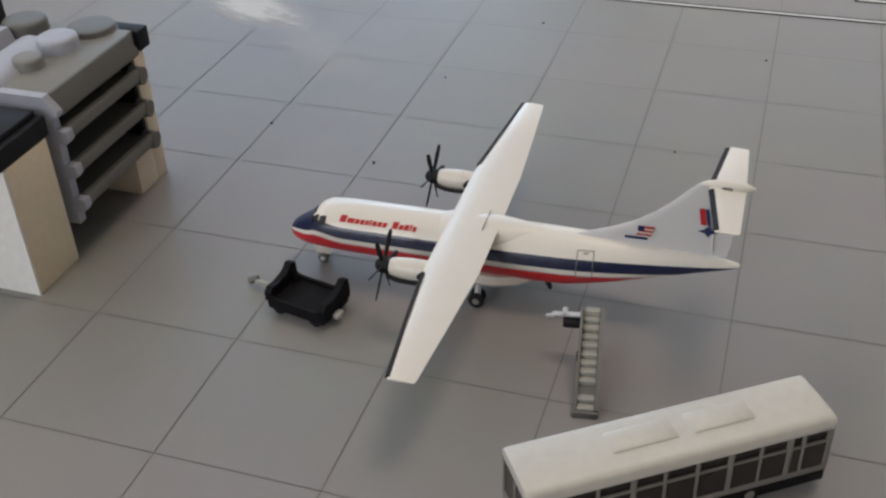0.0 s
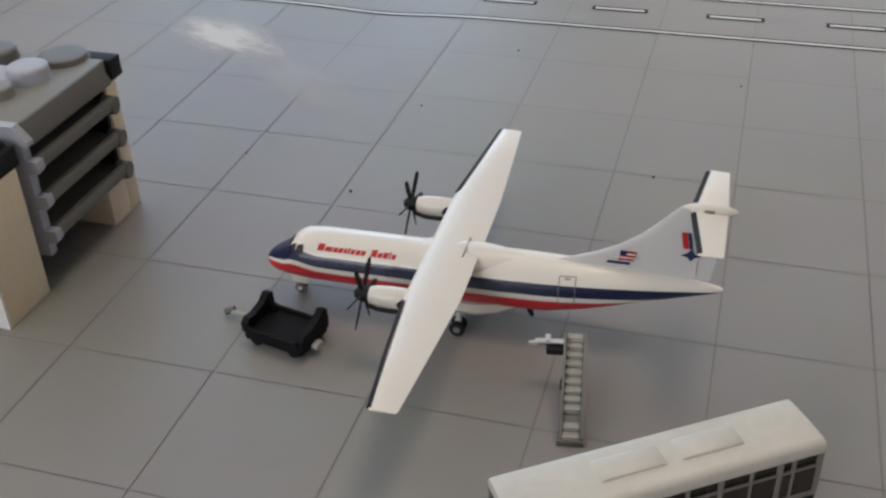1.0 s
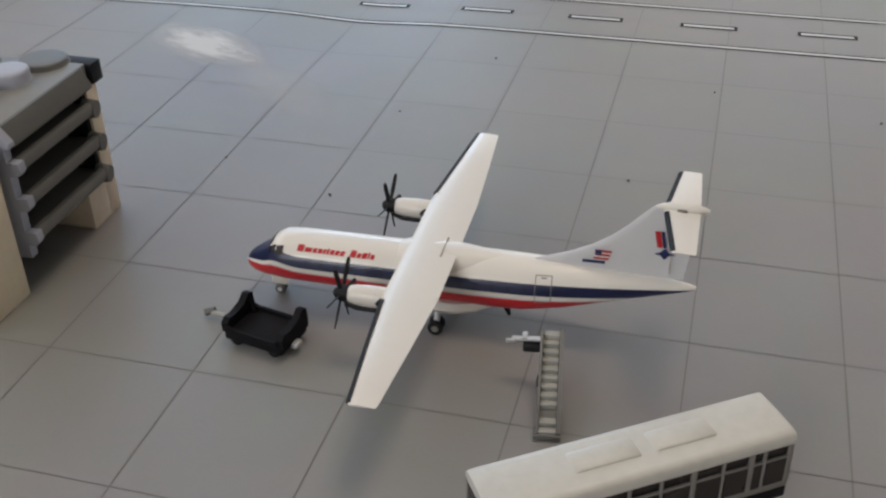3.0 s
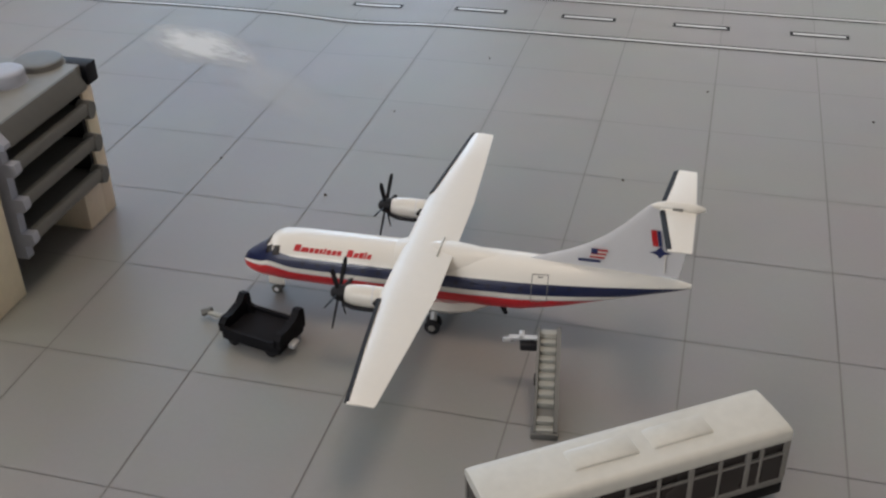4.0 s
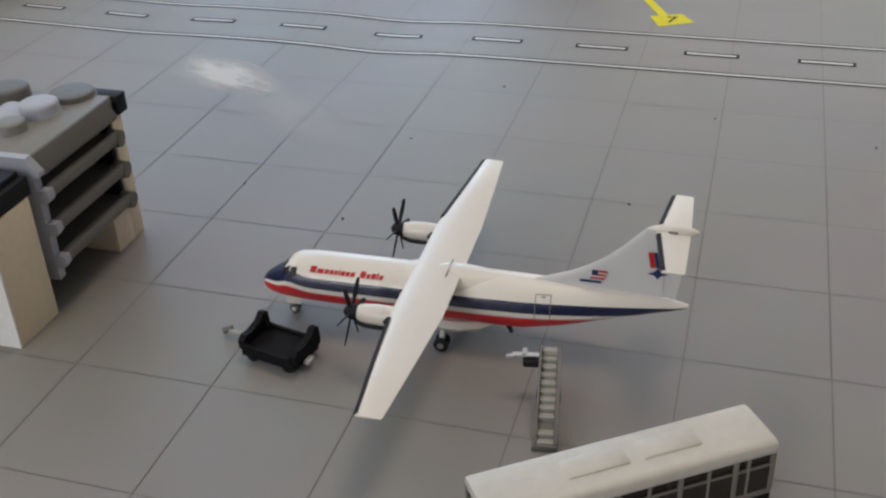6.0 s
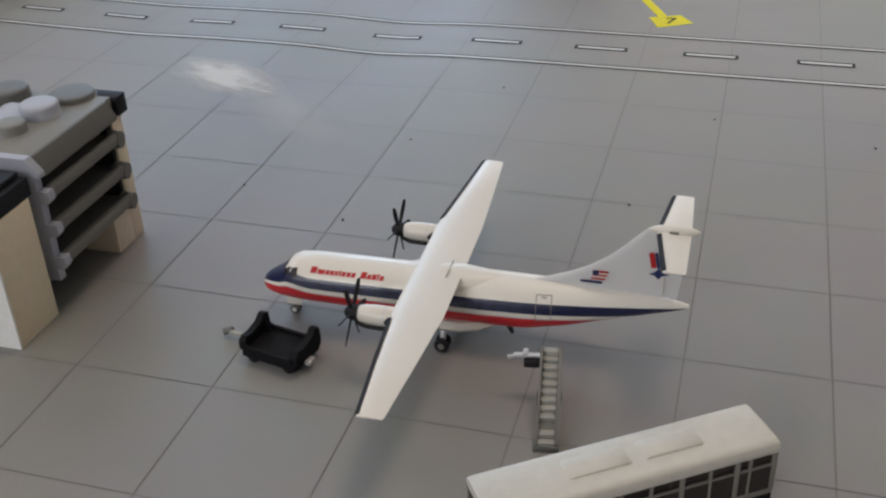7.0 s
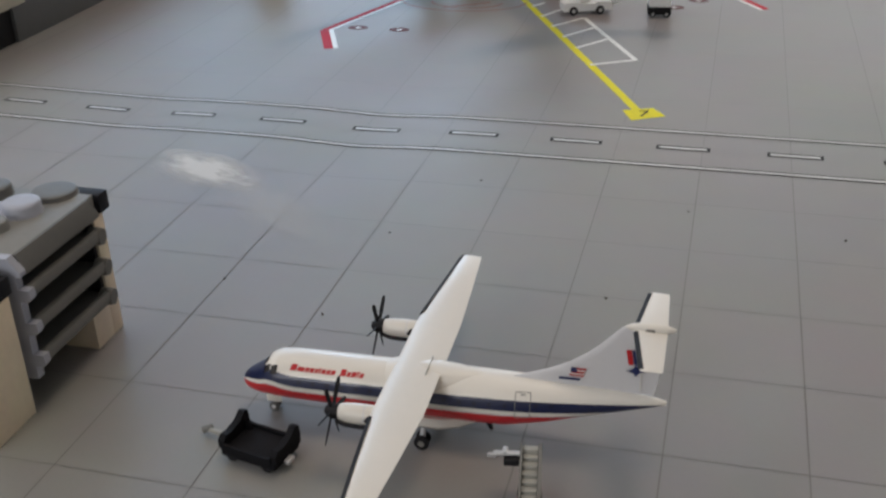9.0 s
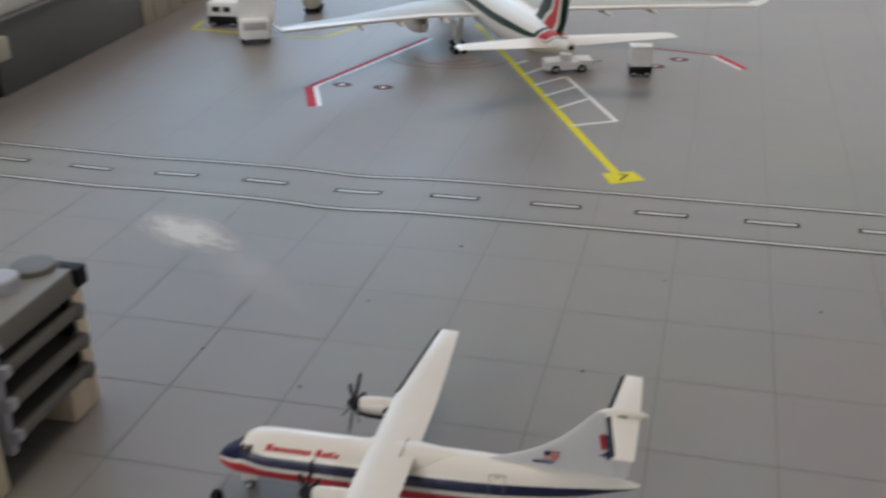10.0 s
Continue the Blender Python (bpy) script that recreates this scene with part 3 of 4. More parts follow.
    for x0, z0, x1, z1, w, m in ((20.72, 5.65, 20.56, 6.5, 0.26, M_RED), (20.95, 5.65, 20.79, 6.5, 0.14, M_BLUE)):
        b = bmesh.new()
        b.faces.new([b.verts.new(p) for p in ((x0 - w / 2, -0.185, z0), (x0 + w / 2, -0.185, z0), (x1 + w / 2, -0.175, z1), (x1 - w / 2, -0.175, z1))])
        part("tail_emblem_bar", b, m, fo)
    b = bmesh.new()
    b.faces.new([b.verts.new((px + 0.12, -0.185, pz - 0.2)) for px, pz in ((20.35, 5.5), (20.62, 5.6), (20.85, 5.85), (21.0, 5.6), (21.35, 5.52), (21.0, 5.42), (20.85, 5.2), (20.68, 5.4))])
    part("tail_emblem", b, M_BLUE, fo, "small dark winged emblem shape")
    return t


turboprop()


# ---- apron bus ----
def apron_bus():
    """Local x runs along the bus (0 to 12.9), y across (near side at -2.85), z up."""
    t = thing("apron_bus_model", place(23.05, 1.0, 0, 34.5), "cream airport bus model with dark windows and black skirt", "model bus")
    L, W = 12.75, 2.72
    prof = [(0, 3.05), (0.02, 3.27), (0.1, 3.38), (0.35, 3.43), (1.36, 3.46), (2.37, 3.43), (2.62, 3.38), (2.7, 3.27), (2.72, 3.05)]
    rings = []
    for x, k in ((0, 0.9), (0.12, 0.985), (0.4, 1.0), (L - 0.4, 1.0), (L - 0.12, 0.985), (L, 0.9)):
        rings.append([(x, -W / 2 + (y - W / 2) * (0.97 + 0.03 * k), 2.98 + (z - 2.98) * k) for y, z in prof])
    part("roof", loft(rings), M_BUS, t, angle=50)
    for x0, x1 in ((3.7, 6.5), (7.05, 9.75)):
        rings = []
        for x, k in ((x0, 0.3), (x0 + 0.25, 1.0), (x1 - 0.2, 1.0), (x1, 0.3)):
            rings.append([(x, y, 3.4 + k * z) for y, z in ((-1.82, 0.0), (-1.79, 0.12), (-1.72, 0.17), (-0.85, 0.12), (-0.7, 0.08), (-0.6, 0.0))])
        part("roof_pod", loft(rings), M_BUS, t)
    part("core", box(0.18, L - 0.18, -W + 0.16, -0.16, 0.5, 3.1), M_PANE, t, "dark glazed interior")
    part("skirt", box(0.02, L - 0.02, -W + 0.02, -0.02, 0.32, 0.86, 0.06), M_SKIRT, t)
    part("waist_panel", box(0.04, L - 0.04, -W + 0.0, 0.0, 0.86, 1.12, 0.03), M_BUSFRAME, t)
    part("cant_rail", box(0.02, L - 0.02, -W + 0.01, -0.01, 2.86, 3.06, 0.03), M_BUS, t)
    posts = [0.1, 1.35, 2.75, 4.15, 5.5, 6.85, 8.2, 9.55, 10.75, 11.4, 12.5]
    for y0, y1 in ((-W - 0.01, -W + 0.14), (-0.14, 0.01)):
        for i, x in enumerate(posts):
            part("window_post", box(x, x + (0.22 if i in (3, 6, 8) else 0.13), y0, y1, 1.1, 2.9, 0.03), M_BUSFRAME, t)
        part("window_rail", box(0.1, L - 0.1, y0 + 0.02, y1 - 0.02, 2.28, 2.38, 0.02), M_BUSFRAME, t)
        for a, b in zip(posts, posts[1:]):
            if b - a > 0.6:
                part("pane", box(a + 0.2, b, y0 + 0.05, y1 - 0.05, 1.12, 2.3), M_PANE, t)
    for x0, x1 in ((-0.01, 0.14), (L - 0.14, L + 0.01)):
        for y in (-W + 0.02, -W / 2 - 0.08, -0.18):
            part("window_post", box(x0, x1, y, y + 0.16, 1.1, 2.95, 0.03), M_BUSFRAME, t)
        part("end_panel", box(x0, x1, -W + 0.04, -0.04, 0.84, 1.35, 0.04), M_BUSFRAME, t)
        part("windscreen", box(x0 + 0.05, x1 - 0.05, -W + 0.16, -0.16, 1.35, 2.9), M_PANE, t)
    for x in (2.9, 9.4):
        for y in (-W + 0.2, -0.2):
            wheel(t, "tyre", x, y, 0.5, 0.5, 0.36, hub=M_BUSFRAME)
    t.scale = (1, 1, 1.11)
    return t


apron_bus()


# ---- passenger stairs ----
def passenger_stairs():
    """Local y runs up the flight from its foot."""
    t = thing("passenger_stairs_model", place(25.1, 7.25, 0, 8.5), "grey towable passenger stairs model with pale treads", "model stairs")
    n, run, rise, w = 12, 4.5, 2.35, 0.38
    side = [(0.0, 0.12), (0.0, 0.38), (0.35, 0.6), (run - 0.5, rise + 0.36), (run, rise + 0.36), (run, rise - 0.35), (run - 0.5, rise - 0.4)]
    for x0, x1 in ((-w - 0.12, -w), (w, w + 0.2)):
        part("side_panel", loft([[(x, y, z) for y, z in side] for x in (x0, x1)]), M_STAIR, t)
    part("flight_underside", loft([[(-w, y, z), (w, y, z), (w, y, z + 0.16), (-w, y, z + 0.16)] for y, z in ((0.05, 0.12), (run, rise - 0.25))]), M_STAIR, t)
    for i in range(n):
        y, z = run * i / n, 0.22 + rise * i / n
        if i != 2:
            part("tread", box(-w + 0.01, w - 0.01, y + 0.015, y + run / n + 0.005, z - 0.16, z + 0.2, 0.025), M_TREAD, t)
    part("landing", box(-w, w, run - 0.42, run + 0.05, rise, rise + 0.14, 0.03), M_TREAD, t)
    for x in (-0.3, 0.3):
        part("support_leg", rod((x, 3.6, 0.25), (x, 3.6, 1.9), 0.09), M_STAIR, t)
    part("axle_beam", rod((-0.62, 3.6, 0.3), (0.62, 3.6, 0.3), 0.08), M_STAIR, t)
    part("foot_base", box(-0.6, 0.6, -0.12, 0.5, 0.0, 0.3, 0.05), M_STAIR, t)
    for x in (-0.5, 0.5):
        wheel(t, "tyre", x, 3.6, 0.3, 0.3, 0.18, axis="x")
    arm = part("stabiliser_arm", rod((-0.4, 4.2, 2.3), (-1.8, 4.4, 2.1), 0.13), M_METAL, t, "pale stabiliser arm")
    part("arm_fork", box(-2.1, -1.7, 4.15, 4.3, 2.0, 2.2, 0.03), M_METAL, arm)
    part("arm_fork", box(-1.35, -1.1, 4.2, 4.65, 2.2, 2.36, 0.03), M_METAL, arm)
    # dark block added to stand for the soft shadow below the arm
    part("arm_shade_block", box(-1.3, -0.5, 3.9, 4.5, 1.7, 2.06, 0.08), M_BOOT, arm, "dark block in place of the shade under the arm")
    return t


passenger_stairs()


# ---- baggage dolly ----
def baggage_dolly():
    t = thing("baggage_dolly_model", place(10.3, 11.0, 0, -12), "matt black baggage dolly model with raised ends", "model trailer")
    part("deck", box(-1.7, 1.7, -1.15, 1.15, 0.28, 0.82, 0.14, seg=3), M_CART, t)
    for y0, y1 in ((-1.17, -1.0), (1.0, 1.17)):
        part("deck_rim", prism([(-1.5, 0.7), (-1.5, 1.12), (-1.2, 1.0), (1.2, 1.0), (1.5, 1.12), (1.5, 0.7)], y0, y1), M_CART, t)
    for s in (-1, 1):
        prof = [(-1.1, 0.7), (-1.12, 1.2), (-0.85, 1.45), (-0.4, 1.38), (0.35, 1.55), (0.75, 1.9), (1.08, 1.78), (1.15, 1.2), (1.1, 0.7)]
        part("end_board", loft([[(s * x, y, z) for y, z in prof] for x in (1.42, 1.8)]), M_CART, t)
        part("board_brace", loft([[(s * x, y, 0.8), (s * x, y, 0.8 + k)] + [(s * x, y + 0.16, 0.8 + k), (s * x, y + 0.16, 0.8)] for x, k, y in ((1.05, 0.05, 0.7), (1.45, 0.75, 0.7))]), M_CART, t)
    for x in (-1.1, 1.1):
        part("axle", rod((x, -0.95, 0.32), (x, 0.95, 0.32), 0.09), M_CART, t)
        for y in (-0.95, 0.95):
            wheel(t, "tyre", x, y, 0.34, 0.34, 0.24, hub=M_BOOT)
    tow = part("tow_bar", rod((-1.75, 0.15, 0.5), (-3.6, 0.3, 0.35), 0.17, 0.13), M_TREAD, t, "pale tow bar")
    part("tow_brace", rod((-1.75, 0.8, 0.5), (-2.7, 0.25, 0.42), 0.08), M_TREAD, tow)
    part("tow_eye", rod((-3.9, 0.2, 0.3), (-3.45, 0.42, 0.5), 0.2, 0.15), M_STAIR, tow)
    part("rear_hitch", box(1.75, 2.1, -0.45, 0.15, 0.35, 0.62, 0.08), M_METAL, t, "pale rear hitch")
    return t


baggage_dolly()


# ---- terminal building with louvred front ----
def terminal_building():
    t = thing("terminal_building_model", Matrix(), "beige terminal building model with grey louvred front and dark roof slab", "model building")
    a = part("corner_block", box(-16, -3.6, 8.4, 11.75, 0, 7.45, 0.06), M_BEIGE, t, "beige corner block")
    part("white_end_wall", box(-16, -3.66, 8.28, 8.396, 0, 7.4), M_WHITECARD, a, "white end wall")
    part("roof_slab", box(-16, -3.62, 8.1, 12.1, 7.46, 8.55, 0.08), M_NAVY, t, "dark blue-black roof slab")
    part("slab_coping", box(-16, -4.0, 8.6, 11.9, 8.56, 8.9, 0.08), M_NAVY, t)
    part("far_block", box(-16, -3.6, 20.25, 21.3, 0, 8.0, 0.06), M_BEIGE, t, "beige far block")
    part("louvre_return", box(-5.2, -3.75, 19.95, 20.24, 2.32, 8.28), M_BOOT, t)
    part("far_block_foot", box(-16, -3.6, 18.4, 20.248, 0, 2.3, 0.04), M_BEIGE, t)
    part("far_cap", box(-7.5, -3.5, 20.96, 22.0, 8.02, 9.22, 0.08), M_NAVY, t, "dark parapet cap")
    part("back_wall", box(-16.3, -16.0, 8.4, 21.1, 0, 8.0), M_BEIGE, t)
    # painted dark to carry the shade beneath the louvres
    part("shade_dark_recess_wall", box(-7.6, -7.3, 11.76, 18.39, 0, 2.4), M_NAVY, t)
    part("facade_panel", box(-5.6, -5.2, 12.99, 20.24, 2.31, 8.29), M_BOOT, t, "dark back of the louvres")
    part("louvre_roof", box(-15.8, -3.85, 12.99, 20.95, 8.3, 9.28, 0.06), M_ROOF, t, "grey flat roof")
    fr = part("roof_lip", prism([(-3.84, 8.1), (-3.3, 8.1), (-3.2, 8.22), (-3.2, 8.4), (-3.72, 9.26), (-3.84, 9.3)], 13.0, 20.3), M_LOUVRE, t)
    for b in (6.45, 4.4, 2.35):
        prof = [(-5.2, b + 0.42), (-3.6, b + 0.28), (-3.2, b + 0.3), (-3.0, b + 0.45), (-3.0, b + 0.85), (-3.12, b + 1.02), (-3.4, b + 1.05), (-3.62, b + 0.85), (-5.2, b + 0.8)]
        cx, cz = -3.3, b + 0.65
        rings = []
        for y, k in ((13.0, 1.0), (19.5, 1.0), (19.9, 0.92), (20.1, 0.7)):
            rings.append([(cx + (x - cx) * k, y, cz + (z - cz) * k) for x, z in prof])
        part("louvre", loft(rings), M_LOUVRE, t, angle=40)
        part("louvre_end_cap", rod((-3.75, 19.95, b + 0.55), (-3.02, 20.05, b + 0.55), 0.58, 0.5, n=20), M_LOUVRE, t)
    # comb-shaped end plate
    comb = [(-6.6, 9.3), (-3.85, 9.3), (-3.2, 8.5), (-3.2, 8.25), (-3.55, 8.15)]
    for b in (6.45, 4.4, 2.35):
        comb += [(-3.55, b + 1.0), (-2.9, b + 1.02), (-2.86, b + 0.5), (-3.02, b + 0.3), (-3.52, b + 0.22)]
    comb += [(-3.5, 1.8), (-4.4, 1.75), (-4.75, 2.2), (-4.75, 8.0), (-6.6, 8.2)]
    # bluish daylight on this end is put into the plate's pale colour
    part("end_plate", prism(comb, 12.45, 12.98), M_ENDPLATE, t, "comb-shaped end plate, bluish daylight put into its pale grey", smooth=False)
    part("roof_edge_plate", box(-15.8, -6.61, 12.4, 12.98, 8.1, 9.3, 0.06), M_ENDPLATE, t)
    # rooftop plant
    def dome(x, y, r, h, m):
        prof = ((0, 1.03), (h * 0.12, 0.98), (h * 0.72, 0.97), (h * 0.92, 0.93), (h, 0.84), (h * 1.02, 0.5))
        return part("roof_vent", loft([[(x + r * k * math.cos(2 * math.pi * i / 24), y + r * k * math.sin(2 * math.pi * i / 24), 9.26 + z) for i in range(24)] for z, k in prof]), m, t, angle=70)
    dome(-6.5, 17.9, 1.15, 0.75, M_ENDPLATE)
    dome(-6.7, 15.5, 0.85, 0.6, M_ROOF)
    dome(-6.1, 20.5, 1.4, 0.35, M_LOUVRE)
    dome(-9.8, 19.6, 1.3, 0.7, M_LOUVRE)
    part("roof_duct", loft([[(x, y, 9.26 + z) for x, z in ((-9.2, 0), (-9.0, 0.3), (-8.5, 0.44), (-7.2, 0.4), (-6.8, 0.22), (-6.6, 0))] for y in (13.1, 13.8, 17.4, 18.2)]), M_ENDPLATE, t, "pale blue-grey roof duct", angle=50)
    part("roof_duct", loft([[(x, y, 9.26 + z) for x, z in ((-11.4, 0), (-11.2, 0.7), (-9.8, 0.8), (-9.5, 0))] for y in (13.4, 18.2)]), M_ENDPLATE, t)
    part("roof_unit", box(-14.5, -11.6, 14.0, 20.5, 9.29, 10.8, 0.3), M_NAVY, t, "dark rooftop unit")
    return t


terminal_building()


# ---- far terminal wing along the apron ----
def pier_building():
    t = thing("pier_building_model", pose(-49.0 * S, 75.0 * S, 0, 0, 0, 1.9) @ pose(48.6 * S, -75.0 * S, 0), "long dark grey terminal wing model with cream beam", "model building")
    part("wall", box(-62, -48.6, 76.8, 112.6, 0, 8.5, 0.05), M_DARKWALL, t, "dark grey wall")
    # solid black block stands for the deep shade inside the undercroft
    part("shade_filled_recess", box(-62, -49.0, 56, 76.78, 0, 4.5), M_BLACK, t, "undercroft with its deep shade painted black")
    part("beam", box(-62, -47.7, 56, 78.3, 4.5, 7.1, 0.1), M_CREAM, t, "cream beam")
    part("ledge", box(-62, -48.2, 56, 112.6, 8.51, 8.9, 0.08), M_DARKWALL, t)
    part("fascia", box(-62, -48.5, 56, 76.78, 7.12, 8.5), M_DARKWALL, t)
    part("parapet", box(-62, -49.4, 77.0, 112.0, 8.91, 11.5, 0.15), M_WHITECARD, t, "white parapet panel")
    part("white_wall", box(-62, -48.45, 112.62, 140, 0, 8.9, 0.05), M_CREAM, t, "pale end wall")
    for y in (116, 121, 126, 131):
        part("wall_joint", box(-48.45, -48.4, y, y + 0.25, 0.3, 8.6), M_BUSFRAME, t)
    return t


pier_building()
rv = thing("red_rooftop_unit_model", place(-53.0, 70.0, 8.92), "red box unit with white rim on the terminal ledge", "model unit")
part("body", box(-4, 2.4, -6, 3.4, 0, 2.0, 0.15), M_SCARLET, rv)
part("rim", box(1.5, 3.0, -1.5, 4.6, 0.05, 1.0, 0.15), M_WHITECARD, rv, "white rim")


# ---- jet airliner on the far stand ----
def jet():
    """Local x runs forward from the tail cone, y to its left wing."""
    t = thing("jet_airliner_model", pose(16.1 * S, 87.8 * S, 0, 1.5, 0, 119.7), "white wide-body jet airliner model with green and red tail", "model airplane")
    KXJ = [0, 1.0, 4, 9, 15, 20, 45, 50, 53, 55, 55.6]
    KCJ = [6.6, 6.5, 6.25, 5.8, 5.4, 5.25, 5.25, 5.2, 5.0, 4.8, 4.7]
    KRJ = [0.35, 0.75, 1.35, 2.05, 2.6, 2.75, 2.75, 2.45, 1.85, 0.9, 0.15]

    def ring(x, n=32):
        c, r = float(np.interp(x, KXJ, KCJ)), float(np.interp(x, KXJ, KRJ))
        return [(x, r * math.cos(2 * math.pi * i / n), c + r * math.sin(2 * math.pi * i / n)) for i in range(n)]
    part("fuselage", loft([ring(x) for x in np.linspace(0, 55.6, 60)]), M_WHITE, t, angle=60)
    # cheatline along each side, sweeping up into the fin
    for sgn in (-1, 1):
        b = bmesh.new()
        vs = []
        for x in np.linspace(4.4, 50, 44):
            c, r = float(np.interp(x, KXJ, KCJ)), float(np.interp(x, KXJ, KRJ)) + 0.03
            a0 = radians(float(np.interp(x, (4.4, 8, 14, 50), (-4, 0, 5, 7))))
            w = radians(19)
            vs.append([b.verts.new((x, sgn * r * math.cos(a0 + w * k), c + r * math.sin(a0 + w * k))) for k in (0, 0.5, 1)])
        for p, q in zip(vs, vs[1:]):
            for i in range(2):
                b.faces.new((p[i], p[i + 1], q[i + 1], q[i]))
        part("cheatline", b, M_GREEN, t, "dark green cheatline")
        for x0, x1, a0, a1, lean, off, m, nm in ((2.0, 6.0, -4, 86, 2.4, 0.035, M_GREEN, "green tail paint"), (2.1, 5.0, 2, 88, 2.2, 0.05, M_WHITE, "white tail band"), (2.5, 4.5, 8, 88, 2.0, 0.065, M_RED, "red tail paint")):
            b = bmesh.new()
            grid = []
            for i in range(9):
                row = []
                for j in range(7):
                    x = x0 + (x1 - x0) * i / 8 - lean * (j / 6 - 0.5)
                    a = radians(a0 + (a1 - a0) * j / 6)
                    c, r = float(np.interp(x, KXJ, KCJ)), float(np.interp(x, KXJ, KRJ)) + off
                    row.append(b.verts.new((x, sgn * r * math.cos(a), c + r * math.sin(a))))
                grid.append(row)
            for i in range(8):
                for j in range(6):
                    b.faces.new((grid[i][j], grid[i + 1][j], grid[i + 1][j + 1], grid[i][j + 1]))
            part("tail_paint", b, m, t, nm)
    part("tail_cone", loft([[(x, r * math.cos(2 * math.pi * i / 20), 6.62 + r * math.sin(2 * math.pi * i / 20)) for i in range(20)] for x, r in ((-0.9, 0.5), (-0.7, 0.66), (0.2, 0.75))]), M_WHITE, t)
    part("exhaust", rod((-0.95, 0, 6.62), (-0.5, 0, 6.62), 0.3), M_BOOT, t)
    fin = foil([(7.0, -12.0, -2.0, 0, 0.4), (8.2, -10.2, -1.6, 0, 0.36), (12.0, -6.6, -0.2, 0, 0.26), (15.8, -3.6, 0.9, 0, 0.16)], "z")
    for v in fin.verts:
        v.co.x *= -1
    f = part("fin", fin, M_GREEN, t, "dark green fin")
    for y0, y1 in ((-0.44, -0.425), (0.425, 0.44)):
        for pts, m, dy in ((((8.2, 7.2), (3.4, 7.0), (2.0, 8.6), (0.6, 15.2), (2.8, 15.2), (4.6, 9.9), (6.4, 8.8)), M_WHITE, 0.0), (((7.0, 7.35), (4.2, 7.25), (2.7, 8.8), (1.2, 15.0), (2.3, 15.0), (4.0, 9.7), (5.6, 8.6)), M_RED, 0.02)):
            b = bmesh.new()
            k = 1 if y0 > 0 else -1
            b.faces.new([b.verts.new((x, k * (0.45 + dy), z)) for x, z in pts])
            part("tail_panel", b, m, f)
    for sgn in (-1, 1):
        st = foil([(sgn * 0.3, -7.6, -2.4, 5.9, 0.24), (sgn * 12.3, -1.6, 0.9, 7.1, 0.12), (sgn * 12.9, -0.7, 1.1, 7.15, 0.05)])
        for v in st.verts:
            v.co.x *= -1
        part("tailplane", st, M_WHITE, t)
        w = foil([(0, -38, -25.5, 4.4, 0.7), (sgn * 9.5, -32.8, -24.0, 5.0, 0.5), (sgn * 20, -23.0, -18.6, 5.9, 0.28), (sgn * 30.2, -14.4, -11.8, 7.0, 0.14)])
        for v in w.verts:
            v.co.x *= -1
        wg = part("wing", w, M_WING, t, "grey wing")
        te = loft([[(x, s, h - 0.1), (x, s, h + 0.22), (x + 1.0, s, h + 0.3), (x + 1.0, s, h - 0.1)] for s, x, h in ((sgn * 2.4, 25.0, 4.6), (sgn * 9.5, 23.8, 5.05), (sgn * 20, 18.5, 5.9), (sgn * 30.1, 11.7, 7.0))])
        part("trailing_edge_flap", te, M_WHITE, wg, "white trailing edge")
        part("winglet", loft([[(x0, sgn * (30.1 + o), 7.0 + h), (x1, sgn * (30.1 + o), 7.0 + h), (x1, sgn * (30.25 + o), 7.0 + h), (x0, sgn * (30.25 + o), 7.0 + h)] for x0, x1, o, h in ((11.8, 14.3, 0, 0), (11.0, 12.8, 0.8, 0.7), (10.2, 11.2, 1.6, 1.7))]), M_WHITE, wg)
        for s in (7.5, 14, 19.5):
            xx = float(np.interp(s, (9.5, 20), (23.5, 18.8)))
            hh = float(np.interp(s, (9.5, 20), (5.0, 5.9)))
            part("flap_fairing", revolve(((xx - 1.6, 0.05), (xx - 0.4, 0.26), (xx + 2.5, 0.34), (xx + 4.5, 0.1)), (sgn * s, hh - 0.45), 12), M_WHITE, wg)
        part("engine", revolve(((26.5, 0.5), (27.5, 0.95), (30, 1.45), (33.5, 1.6), (35.2, 1.4)), (sgn * 9.7, 3.1), 24), M_WHITE, t, angle=60)
        part("engine_pylon", box(27.5, 33, sgn * 9.7 - 0.2, sgn * 9.7 + 0.2, 4.2, 5.1, 0.05), M_WHITE, t)
        leg = part("main_gear_leg", rod((25.4, sgn * 4.8, 4.4), (25.4, sgn * 5.3, 0.9), 0.3), M_METAL, t)
        for dx in (-0.95, 0.95):
            for dy in (-0.6, 0.6):
                wheel(leg, "tyre", 25.4 + dx, sgn * 5.3 + dy, 0.73 - 0.026 * (sgn * 5.3 + dy), 0.72, 0.5)
        part("gear_door", box(24.6, 26.4, sgn * 5.85 - 0.05, sgn * 5.85 + 0.05, 1.9, 3.9, 0.03), M_WHITE, leg)
    leg = part("nose_gear_leg", rod((48.5, 0, 3.0), (48.5, 0, 0.6), 0.2), M_METAL, t)
    for dy in (-0.4, 0.4):
        wheel(leg, "tyre", 48.5, dy, 0.55, 0.55, 0.35)


jet()


